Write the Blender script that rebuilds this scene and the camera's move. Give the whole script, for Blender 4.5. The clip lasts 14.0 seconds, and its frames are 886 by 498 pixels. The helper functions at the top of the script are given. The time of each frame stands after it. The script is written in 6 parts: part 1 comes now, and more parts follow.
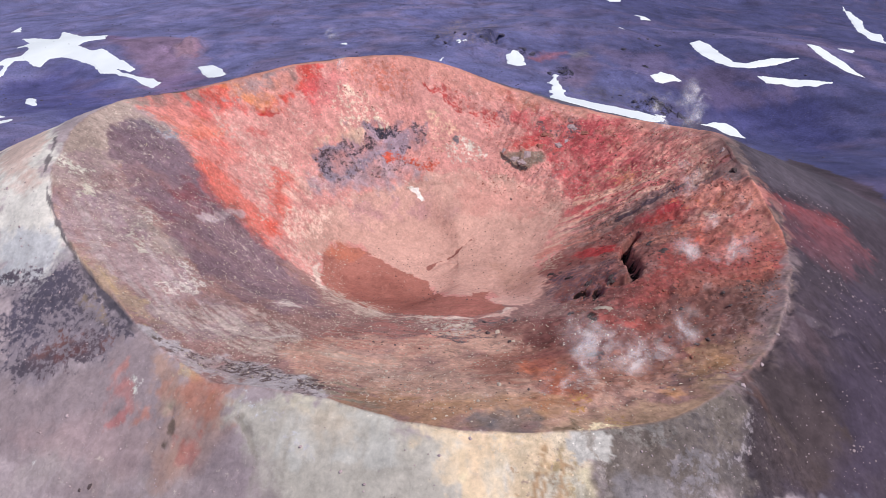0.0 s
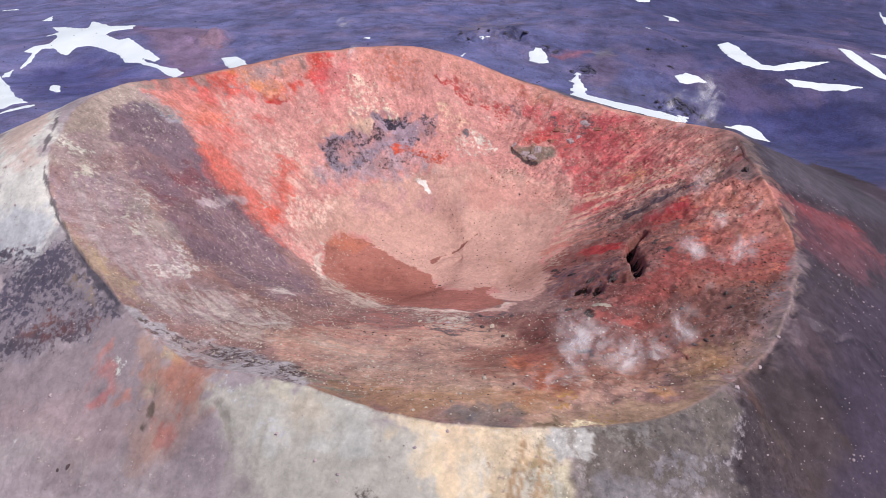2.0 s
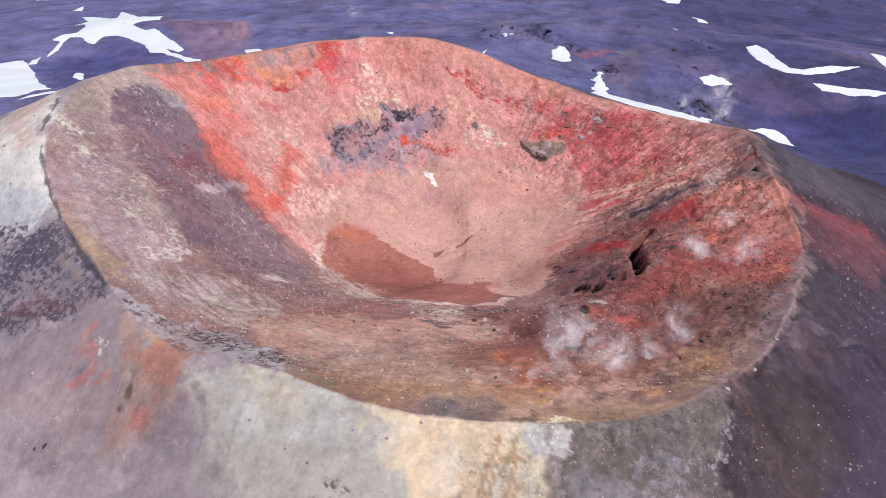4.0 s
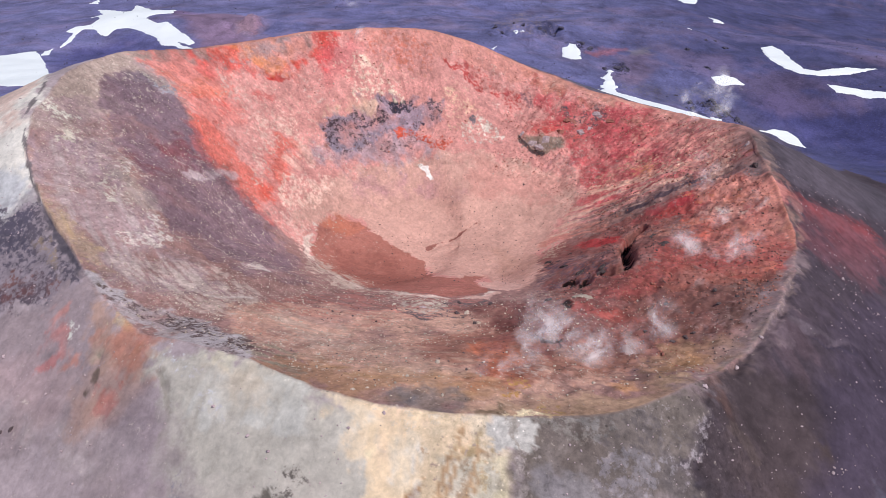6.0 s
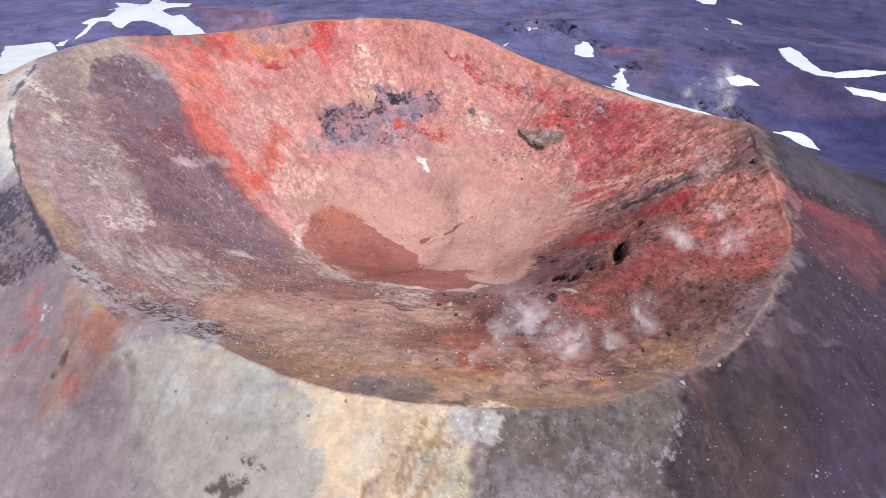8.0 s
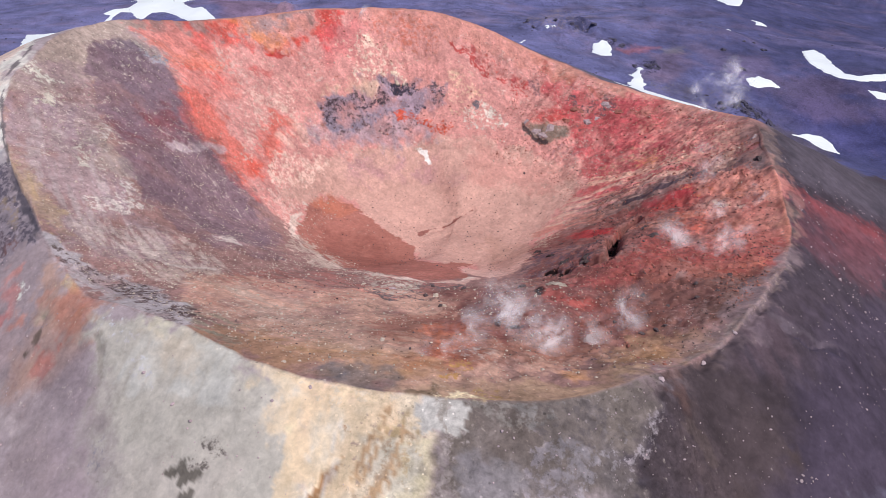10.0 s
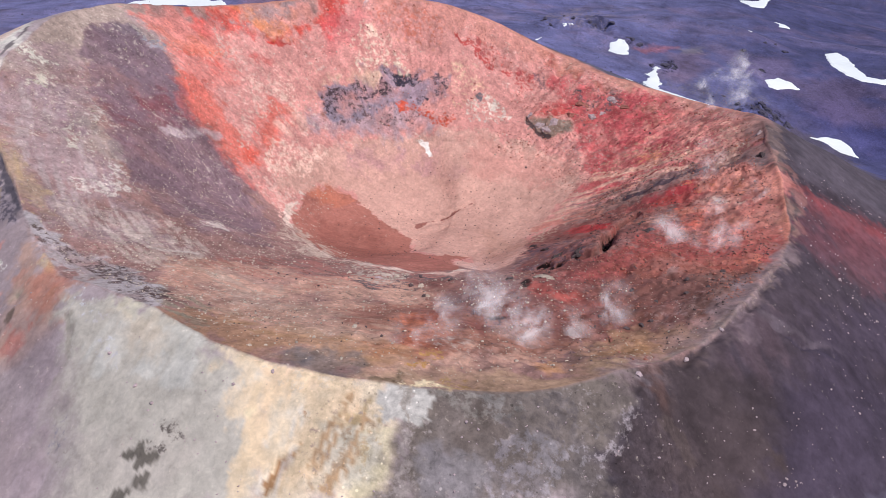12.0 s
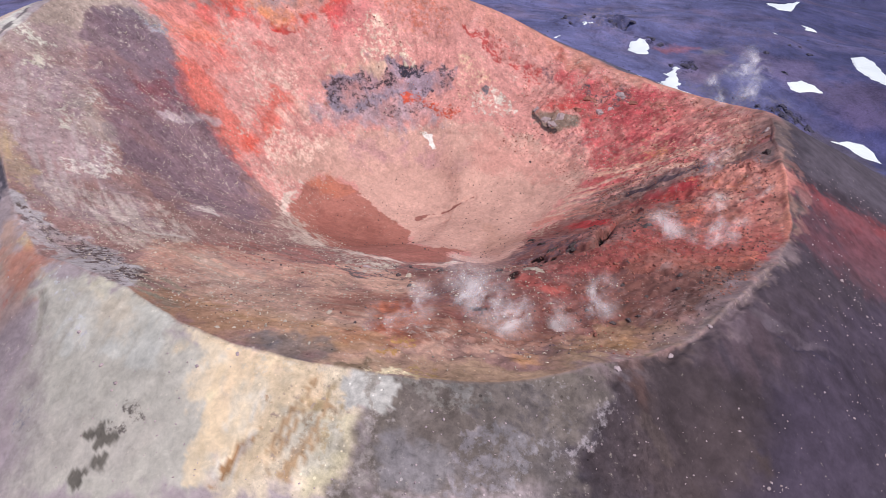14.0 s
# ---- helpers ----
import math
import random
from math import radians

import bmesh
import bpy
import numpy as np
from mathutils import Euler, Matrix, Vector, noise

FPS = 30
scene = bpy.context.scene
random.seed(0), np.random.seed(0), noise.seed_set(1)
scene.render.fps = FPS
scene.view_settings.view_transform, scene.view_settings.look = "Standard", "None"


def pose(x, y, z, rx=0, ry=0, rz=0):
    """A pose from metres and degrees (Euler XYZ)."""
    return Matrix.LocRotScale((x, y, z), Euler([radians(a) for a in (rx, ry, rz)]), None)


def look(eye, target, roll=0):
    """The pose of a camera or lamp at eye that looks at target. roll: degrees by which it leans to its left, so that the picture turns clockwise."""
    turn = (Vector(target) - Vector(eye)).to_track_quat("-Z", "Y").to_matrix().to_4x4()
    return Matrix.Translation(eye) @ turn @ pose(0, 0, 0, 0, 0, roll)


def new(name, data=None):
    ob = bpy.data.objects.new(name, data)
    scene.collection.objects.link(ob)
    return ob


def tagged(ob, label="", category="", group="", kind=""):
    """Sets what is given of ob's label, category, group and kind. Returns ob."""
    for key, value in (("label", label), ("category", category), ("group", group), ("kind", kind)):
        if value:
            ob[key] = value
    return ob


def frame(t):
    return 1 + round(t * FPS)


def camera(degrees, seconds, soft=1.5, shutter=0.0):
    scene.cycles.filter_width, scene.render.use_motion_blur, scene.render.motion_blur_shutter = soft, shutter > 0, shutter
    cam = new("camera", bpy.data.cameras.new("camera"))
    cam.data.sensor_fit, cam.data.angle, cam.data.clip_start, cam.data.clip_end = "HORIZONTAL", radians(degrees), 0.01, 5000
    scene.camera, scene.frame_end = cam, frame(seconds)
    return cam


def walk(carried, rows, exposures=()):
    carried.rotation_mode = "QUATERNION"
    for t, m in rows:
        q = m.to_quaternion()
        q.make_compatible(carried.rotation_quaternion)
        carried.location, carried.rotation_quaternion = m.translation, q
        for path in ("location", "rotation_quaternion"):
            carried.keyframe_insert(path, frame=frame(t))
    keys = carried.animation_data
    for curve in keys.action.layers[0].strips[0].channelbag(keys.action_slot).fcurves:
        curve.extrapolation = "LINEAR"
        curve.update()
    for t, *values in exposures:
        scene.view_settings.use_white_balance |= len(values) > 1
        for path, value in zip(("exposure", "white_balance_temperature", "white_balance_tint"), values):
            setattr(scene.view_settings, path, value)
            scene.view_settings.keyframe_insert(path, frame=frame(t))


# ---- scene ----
cam = camera(57.42, 14.0, soft=0.8)
PATH = [
    (0.0, pose(0.00, -185.00, 170.00, 48.740, 0.0, 0.000)),
    (0.5, pose(1.82, -184.65, 169.02, 48.736, 0.0, 0.579)),
    (1.0, pose(3.60, -184.29, 168.05, 48.727, 0.0, 1.148)),
    (1.5, pose(5.40, -183.92, 167.04, 48.723, 0.0, 1.778)),
    (2.0, pose(7.24, -183.51, 166.00, 48.744, 0.0, 2.528)),
    (2.5, pose(9.10, -183.08, 164.97, 48.746, 0.0, 3.302)),
    (3.0, pose(10.96, -182.65, 163.95, 48.759, 0.0, 3.983)),
    (5.5, pose(20.46, -180.22, 158.96, 48.801, 0.0, 6.303)),
    (6.0, pose(22.34, -179.71, 157.97, 48.814, 0.0, 6.685)),
    (6.5, pose(24.23, -179.20, 157.00, 48.826, 0.0, 7.097)),
    (7.0, pose(26.11, -178.67, 156.02, 48.824, 0.0, 7.527)),
    (7.5, pose(28.00, -178.12, 155.01, 48.834, 0.0, 7.946)),
    (8.0, pose(29.86, -177.56, 153.99, 48.850, 0.0, 8.455)),
    (10.5, pose(39.02, -174.51, 148.99, 48.890, 0.0, 11.121)),
    (11.0, pose(40.81, -173.86, 147.97, 48.907, 0.0, 11.630)),
    (11.5, pose(42.57, -173.20, 146.92, 48.920, 0.0, 12.143)),
    (12.0, pose(44.28, -172.51, 145.85, 48.941, 0.0, 12.643)),
    (12.5, pose(45.94, -171.81, 144.79, 48.963, 0.0, 13.100)),
    (13.0, pose(47.58, -171.11, 143.78, 48.971, 0.0, 13.596)),
    (13.5, pose(49.22, -170.41, 142.80, 48.991, 0.0, 14.148)),
    (14.0, pose(50.93, -169.71, 141.81, 49.015, 0.0, 14.835)),
]
walk(cam, PATH)

# ---- daylight: high sun from behind the camera's right shoulder ----
SUN_FROM = Vector((0.38, -0.20, 0.90)).normalized()
sun = new("sun", bpy.data.lights.new("sun", "SUN"))
sun.data.energy, sun.data.angle, sun.data.color = 3.6, radians(0.5), (1.0, 0.97, 0.92)
sun.matrix_world = look(SUN_FROM * 600, (0, 0, 0))
world = bpy.data.worlds.new("world")
scene.world = world
world.use_nodes = True
wn = world.node_tree.nodes
sky = wn.new("ShaderNodeTexSky")
sky.sky_type, sky.sun_disc = "NISHITA", False
sky.sun_elevation = math.asin(SUN_FROM.z)
sky.sun_rotation = math.atan2(SUN_FROM.x, SUN_FROM.y)
sky.altitude = 2500
wn["Background"].inputs["Strength"].default_value = 0.10
world.node_tree.links.new(sky.outputs["Color"], wn["Background"].inputs["Color"])
scene.view_settings.exposure = 0.0

# ---- shape of the ground ----
CX, CY, FLOOR_Z = 5.0, 12.0, -8.0
# crater rim: distance from the crater's middle and height, every 15 degrees anticlockwise from +x
RIM_R = [81.5, 84, 84, 82, 79.5, 77.6, 75.5, 73.5, 73.3, 75.3, 81.7, 88, 98, 105.5, 107.7, 105.3, 108, 108.5, 115.5, 117, 109.5, 100, 93, 86]
RIM_H = [32.5, 27, 17, 10.5, 9.2, 12, 20, 28, 31.5, 34.3, 36.2, 42, 50.5, 56, 50, 46.8, 47.5, 53, 58, 57.5, 47.5, 44, 37, 33.5]
# inner wall, every 30 degrees: share of the radius that is floor, and curve of the wall
FLOOR_T = [0.26, 0.28, 0.22, 0.14, 0.30, 0.34, 0.40, 0.32, 0.22, 0.12, 0.21, 0.25]
WALL_P = [1.04, 1.1, 0.97, 0.99, 1.14, 1.04, 0.80, 0.98, 0.89, 0.91, 0.76, 0.72]
# outer flank, every 30 degrees: fall per metre
FLANK = [0.60, 0.60, 0.62, 0.62, 0.60, 0.55, 0.46, 0.47, 0.50, 0.36, 0.48, 0.64]


def ring(values, angle):
    v = np.asarray(values, float)
    n = len(v)
    u = (angle / (2 * np.pi) % 1.0) * n
    i = np.floor(u).astype(int)
    t = u - i
    p0, p1, p2, p3 = v[(i - 1) % n], v[i % n], v[(i + 1) % n], v[(i + 2) % n]
    return p1 + 0.5 * t * (p2 - p0 + t * (2 * p0 - 5 * p1 + 4 * p2 - p3 + t * (3 * (p1 - p2) + p3 - p0)))


LATTICE = np.random.RandomState(7).rand(256, 256) * 2 - 1


def vnoise(x, y):
    """Smooth noise from -1 to 1 with a grain of one unit."""
    i, j = np.floor(x).astype(int), np.floor(y).astype(int)
    u, v = x - i, y - j
    u, v = u * u * (3 - 2 * u), v * v * (3 - 2 * v)
    a, b = LATTICE[i % 256, j % 256], LATTICE[(i + 1) % 256, j % 256]
    c, d = LATTICE[i % 256, (j + 1) % 256], LATTICE[(i + 1) % 256, (j + 1) % 256]
    return (a + (b - a) * u) + ((c + (d - c) * u) - (a + (b - a) * u)) * v


def fbm(x, y, size, octaves=4, gain=0.5, seed=0.0):
    total, amp, s = 0.0, 1.0, 1.0 / size
    for k in range(octaves):
        total = total + amp * vnoise(x * s * 0.8 + y * s * 0.6 + 17.3 * k + seed, y * s * 0.8 - x * s * 0.6 + 9.1 * k + 2.7 * seed)
        amp, s = amp * gain, s * 2.03
    return total


def bump(x, y, bx, by, height, radius, radius_y=0.0, turn=0.0):
    c, s = math.cos(radians(turn)), math.sin(radians(turn))
    u, v = (x - bx) * c + (y - by) * s, (y - by) * c - (x - bx) * s
    return height * np.exp(-((u / radius) ** 2) - (v / (radius_y or radius)) ** 2)


def groove(x, y, pts, width, depth):
    """Depth of a steep-sided cleft along a line."""
    best = np.full(x.shape, 1e9)
    for (ax, ay), (bx, by) in zip(pts[:-1], pts[1:]):
        ex, ey = bx - ax, by - ay
        t = np.clip(((x - ax) * ex + (y - ay) * ey) / (ex * ex + ey * ey), 0, 1)
        best = np.minimum(best, np.hypot(x - ax - t * ex, y - ay - t * ey))
    best = best + 0.5 * fbm(x, y, 3, 3, 0.6, 19.0)
    return depth / (1 + np.exp((best - width) / 0.28))


# ledges, cracks and rills: line, half width, depth
CLEFTS = [
    ([(56.9, -2.9), (54.7, -5.4), (52.1, -11.0), (50.4, -19.2), (50.2, -28.2), (49.9, -32.9), (47.8, -35.0), (44.6, -34.2)], 1.3, 5.0),
    ([(35.6, -31.6), (37.5, -30.8), (38.5, -33.5), (40.2, -32.8), (40.1, -36.8)], 0.9, 2.4),
    ([(-61.5, 43.5), (-59.2, 44.6), (-56.1, 46.9), (-52.8, 48.1)], 0.6, 0.9),
    ([(0.2, 77.7), (3.3, 76.8), (5.7, 75.2)], 0.6, 0.8),
    ([(9.2, 75.0), (12.8, 74.8), (16.3, 74.9), (18.5, 73.8)], 0.7, 1.0),
    ([(21.0, 57.3), (22.0, 54.4), (24.4, 52.3), (27.4, 50.5)], 0.5, 0.4),
    ([(-81.9, 10.9), (-78.3, 12.2), (-75.1, 11.5)], 0.5, 0.7),
    ([(-51.9, -88.5), (-51.1, -91.6), (-51.2, -93.2)], 0.45, 0.6),
    ([(-37.4, -94.4), (-34.7, -98.1), (-32.8, -101.7)], 0.4, 0.4),
    ([(-4.1, 9.9), (0.2, 13.5), (5.5, 18.8), (9.9, 23.3)], 0.7, 0.5),
    ([(-42.8, 39.2), (-38.5, 41.0), (-35.2, 43.8), (-30.6, 45.1)], 0.6, 0.8),
    ([(-26.0, 56.6), (-22.2, 57.1), (-18.1, 59.0), (-14.5, 58.7)], 0.5, 0.7),
    ([(-21.4, 51.8), (-17.1, 53.5), (-12.5, 52.8)], 0.5, 0.7),
    ([(-35.6, 48.7), (-30.1, 49.5), (-24.8, 53.0)], 0.5, 0.7),
    ([(63.0, -80.2), (65.8, -75.8), (69.1, -71.3), (71.1, -68.6), (72.7, -65.6), (75.4, -61.8), (77.9, -55.5), (81.6, -47.1)], 0.5, 0.9),
    ([(79.6, -63.5), (82.7, -63.2), (85.1, -64.2), (88.6, -61.0), (92.9, -59.7)], 0.6, 1.1),
    ([(11.6, -114.2), (9.8, -115.9), (8.8, -119.7), (7.6, -121.8)], 0.4, 0.4),
    ([(59.1, 9.4), (65.8, 10.5), (73.1, 13.6)], 0.4, 0.7),
    ([(46.4, 11.3), (55.0, 10.9), (60.4, 10.9)], 0.4, 0.6),
]


def height(x, y, detail=True):
    """Height of the ground at x, y (arrays)."""
    x, y = np.asarray(x, float), np.asarray(y, float)
    a, r = np.arctan2(y - CY, x - CX), np.hypot(x - CX, y - CY)
    rim_r, rim_h = ring(RIM_R, a), ring(RIM_H, a)
    if detail:
        rim_r = rim_r + 0.8 * fbm(x, y, 14, 3, 0.5, 3.0)
    t0 = ring(FLOOR_T, a)
    q = (r / rim_r - t0) / (1 - t0)
    q = np.maximum(0.5 * (q + np.sqrt(q * q + 0.006)), 1e-6) / (0.5 * (1 + math.sqrt(1.006)))
    bowl = FLOOR_Z + (rim_h - FLOOR_Z) * np.minimum(q, 1.0) ** ring(WALL_P, a)
    bowl = bowl + bump(x, y, -67, -40, 4.5, 17) + bump(x, y, -77, 12, 2.2, 13) + bump(x, y, 38, -52, 4, 15) + bump(x, y, 29, 57, 3.5, 9)
    bowl = bowl + bump(x, y, 62, -17, 2, 10) + bump(x, y, 10, -86, 2.5, 12)
    bowl = bowl + bump(x, y, -68, -26, 5.0, 11) + bump(x, y, -37, -45, 3.6, 12) + bump(x, y, 51, -31, 4.0, 14) + bump(x, y, 37, -52, 1.5, 9) + bump(x, y, 77, 17, -2.5, 9) - bump(x, y, -5, 12, 2.5, 14)
    out = np.clip(r - rim_r, 0, None)
    cone = rim_h - ring(FLANK, a) * (np.sqrt(out * out + 9) - 3)
    plain = -12 - 0.272 * y - 0.00022 * x * x / (1 + np.abs(x) / 900) - 0.00008 * np.clip(y - 300, 0, 900) ** 2
    plain = plain + bump(x, y, 180, 222, -30, 62) + bump(x, y, 90, 315, -5, 60) + bump(x, y, -310, 350, -14, 60) + bump(x, y, 36, 375, 7, 30) + bump(x, y, -190, 355, -9, 75) + bump(x, y, 80, 255, -4, 50)
    if detail:
        far = np.clip((r - 150) / 150, 0, 1)
        lava = np.clip(bump(x, y, 12, 375, 1.0, 26, 30) + bump(x, y, 33, 368, 1.0, 14) + bump(x, y, 81, 299, 1.0, 9, 18) + bump(x, y, 134, 262, 1.0, 18, 14) + bump(x, y, -205, 405, 0.8, 30) + bump(x, y, 59, 344, 1.0, 8), 0, 1)
        plain = plain + far * (6 * fbm(x, y, 120, 3, 0.5, 1.0) + 0.8 * fbm(x, y, 26, 2, 0.5, 5.0)) + lava * (3.0 - 5.0 * np.abs(fbm(x, y, 13, 4, 0.6, 29.0)))
        plain = plain + bump(x, y, -202, 412, 9, 9, 14) - bump(x, y, 36, 364, 6, 6, 9)
    k = 10.0
    h = np.clip(0.5 + 0.5 * (cone - plain) / k, 0, 1)
    outside = plain + (cone - plain) * h + k * h * (1 - h)
    z = np.where(r < rim_r, bowl, outside)
    z = z + bump(x, y, -93, -15, -2.8, 9) + bump(x, y, 55, -92, 3.0, 8, 12, 30) + bump(x, y, -34, -91, 1.0, 8, 12, 60)
    if detail:
        inside = np.clip((rim_r - r) / 6, 0, 1)
        wall = np.clip((q - 0.15) / 0.3, 0, 1) * inside
        rocky = wall * np.clip((x - 5) / 25, 0, 1) * np.clip((r / rim_r - 0.36) / 0.1, 0, 1) + bump(x, y, -30, 46, 1.0, 14, 9)
        ribs = fbm(a * 26, r / 30, 1.0, 4, 0.6, 12.0)
        z = z + (0.16 + 0.04 * inside) * fbm(x, y, 5, 5, 0.6, 8.0) + wall * (0.14 + 0.36 * np.clip((y + 30) / 30, 0, 1)) * ribs * np.clip(3 * r / rim_r - 1.6, 0, 1) + wall * 0.6 * fbm(x, y, 13, 4, 0.5, 4.0)
        z = z + rocky * (0.5 - 0.8 * np.abs(fbm(x, y, 5, 5, 0.6, 14.0))) + np.clip(out / 8, 0, 1) * np.clip(2 - out / 60, 0, 1) * 0.07 * ribs
        right = np.clip((x - CX) / r, 0, 1) * np.clip(1.2 - r / 200, 0, 1) * np.clip(np.degrees(-a) / 8, 0, 1)
        z = z + right * 0.9 * np.exp(-((r - rim_r + 0.3) / 0.8) ** 2) * np.clip(0.6 + 0.8 * fbm(x, y, 6, 3, 0.7, 44.0), 0, 1.3)
        for pts, wide, deep in CLEFTS:
            p = np.array(pts)
            near = (x > p[:, 0].min() - 6) & (x < p[:, 0].max() + 6) & (y > p[:, 1].min() - 6) & (y < p[:, 1].max() + 6)
            if np.any(near):
                cut = np.zeros_like(z)
                cut[near] = groove(x[near], y[near], pts, wide, deep)
                z = z - cut
    return z



def lin(code):
    """Linear colour from a hex code."""
    c = np.array([int(code[i:i + 2], 16) / 255 for i in (0, 2, 4)])
    return np.where(c <= 0.04045, c / 12.92, ((c + 0.055) / 1.055) ** 2.4)


def outline(x, y, pts, closed=True):
    """Signed distance to a closed outline, negative inside; to an open line, plain distance."""
    p = np.array(pts, float)
    best, inside = np.full(x.shape, 1e9), np.zeros(x.shape, bool)
    for (ax, ay), (bx, by) in zip(p if closed else p[:-1], np.roll(p, -1, 0) if closed else p[1:]):
        ex, ey = bx - ax, by - ay
        t = np.clip(((x - ax) * ex + (y - ay) * ey) / (ex * ex + ey * ey + 1e-9), 0, 1)
        best = np.minimum(best, np.hypot(x - ax - t * ex, y - ay - t * ey))
        cross = ((ay > y) != (by > y)) & (x < (bx - ax) * (y - ay) / (by - ay + 1e-12) + ax)
        inside ^= cross
    return np.where(inside, -best, best) if closed else best


# ---- colours of the ground: minerals, with haze and some shade painted in ----
STAINS = []


def stain(code, amount, soft, ragged, style, pts):
    """Colour, share, width and raggedness of the edge in metres, kind of break-up, outline."""
    STAINS.append((code, amount, soft, ragged, style, pts))


# first the plain's stains, with the violet of distant haze mixed in
stain("8a6480", 0.50, 14.0, 14.0, "", [(-293, 473), (-218, 455), (-187, 372), (-80, 36), (-197, 293), (-248, 383)])  # reddish scoria
stain("a8707a", 0.70, 5.0, 5.0, "", [(-218, 420), (-204, 421), (-192, 387), (-206, 391)])  # rust mound
stain("76688a", 0.50, 12.0, 12.0, "", [(271, 693), (270, 468), (308, 372), (299, 303), (319, 341), (316, 437), (264, 520)])  # grey ash fan
stain("46427a", 0.35, 16.0, 16.0, "", [(-326, 356), (-310, 390), (-247, 335), (-218, 261), (-248, 240)])  # dark ash
stain("3c3c62", 0.60, 16.0, 16.0, "", [(185, 340), (214, 319), (244, 278), (225, 220), (188, 240), (169, 273)])  # dark basin
stain("94706c", 1.00, 3.0, 2.0, "", [(-54, 67), (-37, 72), (46, 77), (92, 32), (84, -38), (69, -71), (46, -95), (18, -104), (-2, -100), (-29, -90), (-61, -71), (-81, -51), (-94, -31)])  # brown inner slope
stain("9e8486", 0.95, 3.0, 3.0, "", [(-54, 67), (-88, 17), (-89, 1), (-86, -11), (-66, -33), (-57, -43), (-38, -61), (-53, -74), (-74, -57), (-88, -41), (-96, -23)])  # tan band
stain("c2b4aa", 0.90, 1.0, 3.0, "speck", [(-80, -31), (-75, -27), (-70, -39), (-73, -43), (-76, -37)])  # white crust 3
stain("b7a098", 0.60, 3.0, 5.0, "speck", [(-62, -56), (-45, -53), (-38, -64), (-49, -69), (-60, -65)])  # pale crust low
stain("98808a", 0.45, 2.0, 3.0, "contour", [(-92, -28), (-84, -21), (-65, -40), (-47, -54), (-51, -70), (-69, -59), (-85, -43)])  # mauve streaks
stain("bcaca6", 0.40, 1.5, 3.0, "contour", [(-90, -30), (-78, -33), (-59, -51), (-45, -61), (-55, -67), (-73, -56), (-84, -46)])  # pale streaks
stain("80646a", 0.95, 1.2, 2.0, "", [(-91, 6), (-82, 14), (-74, 10), (-65, 1), (-52, -3), (-36, -20), (-26, -40), (-38, -51), (-53, -45), (-66, -33), (-83, -10), (-89, -2)])  # purple scree
stain("766672", 0.80, 3.0, 4.0, "", [(-90, 7), (-81, 13), (-74, 10), (-65, 1), (-66, -4), (-76, -3), (-85, -5)])  # slate scree
stain("86484e", 0.60, 3.0, 3.0, "", [(-77, -19), (-72, -3), (-65, 0), (-65, -9), (-68, -24), (-64, -29), (-68, -30)])  # plum scree
stain("955456", 0.80, 1.0, 2.0, "speck", [(-73, -13), (-67, -6), (-68, -12), (-70, -16)])  # rust scree
stain("a08c8e", 0.80, 1.0, 1.5, "", [(-66, -13), (-62, -3), (-61, -4), (-63, -10), (-65, -14)])  # pale scree
stain("b9aaa6", 0.80, 0.7, 1.0, "speck", [(-85, 12), (-81, 15), (-75, 10), (-76, 9), (-81, 11)])  # white lip
stain("997a7e", 0.80, 3.0, 3.0, "", [(-63, -10), (-53, -5), (-36, -20), (-35, -49), (-53, -39)])  # mauve slope
stain("c98c86", 1.00, 1.5, 2.0, "", [(-89, 17), (-38, 77), (-37, 72), (-9, 86), (25, 87), (65, 68), (84, 38), (73, 19), (39, 11), (15, -28), (-29, -1), (-35, -12), (-51, -3), (-64, 2), (-73, 10), (-80, 15)])  # salmon wall
stain("cc7c74", 0.80, 2.0, 3.0, "", [(-88, 17), (-79, 33), (-69, 38), (-67, 27), (-63, 20), (-65, 10), (-53, 3), (-49, 9), (-48, -6), (-52, -3), (-64, 2), (-74, 10), (-80, 16)])  # orange-red band
stain("c2847a", 0.90, 2.0, 3.0, "", [(-80, 36), (-37, 72), (-9, 86), (25, 87), (16, 80), (-17, 75), (-44, 63), (-63, 52)])  # rim salmon
stain("cc5450", 0.60, 2.2, 3.0, "", [(-76, 29), (-74, 36), (-69, 40), (-63, 46), (-69, 38), (-74, 30)])  # red arc
stain("d05c4e", 0.60, 2.0, 2.0, "", [(-75, 39), (-70, 45), (-69, 44), (-72, 38)])  # red arc top
stain("c04038", 0.90, 1.2, 2.0, "", [(-62, 44), (-59, 45), (-53, 49), (-55, 46), (-60, 42)])  # red ledge
stain("cc4c46", 0.90, 2.0, 3.0, "", [(-56, 50), (-52, 56), (-47, 63), (-44, 66), (-44, 61), (-46, 56), (-49, 56), (-51, 54)])  # red gully
stain("c86e6e", 0.50, 3.0, 3.0, "", [(-46, 60), (-35, 68), (-36, 58), (-43, 53)])  # magenta wash
stain("cc605a", 0.55, 2.5, 3.5, "", [(-74, 18), (-70, 24), (-66, 24), (-64, 19), (-70, 16)])  # red swath
stain("ce6658", 0.65, 2.0, 3.0, "", [(-72, 9), (-67, 11), (-61, 12), (-60, 8), (-55, 5), (-50, -1), (-53, -2), (-63, 2), (-68, 5)])  # red lower edge
stain("d05c4c", 0.60, 2.2, 3.0, "", [(-53, 26), (-50, 28), (-48, 15), (-50, -1), (-54, 0), (-53, 13)])  # red column
stain("d88a68", 0.60, 3.0, 3.0, "", [(-67, 46), (-56, 54), (-56, 48), (-62, 44), (-66, 43)])  # orange wash
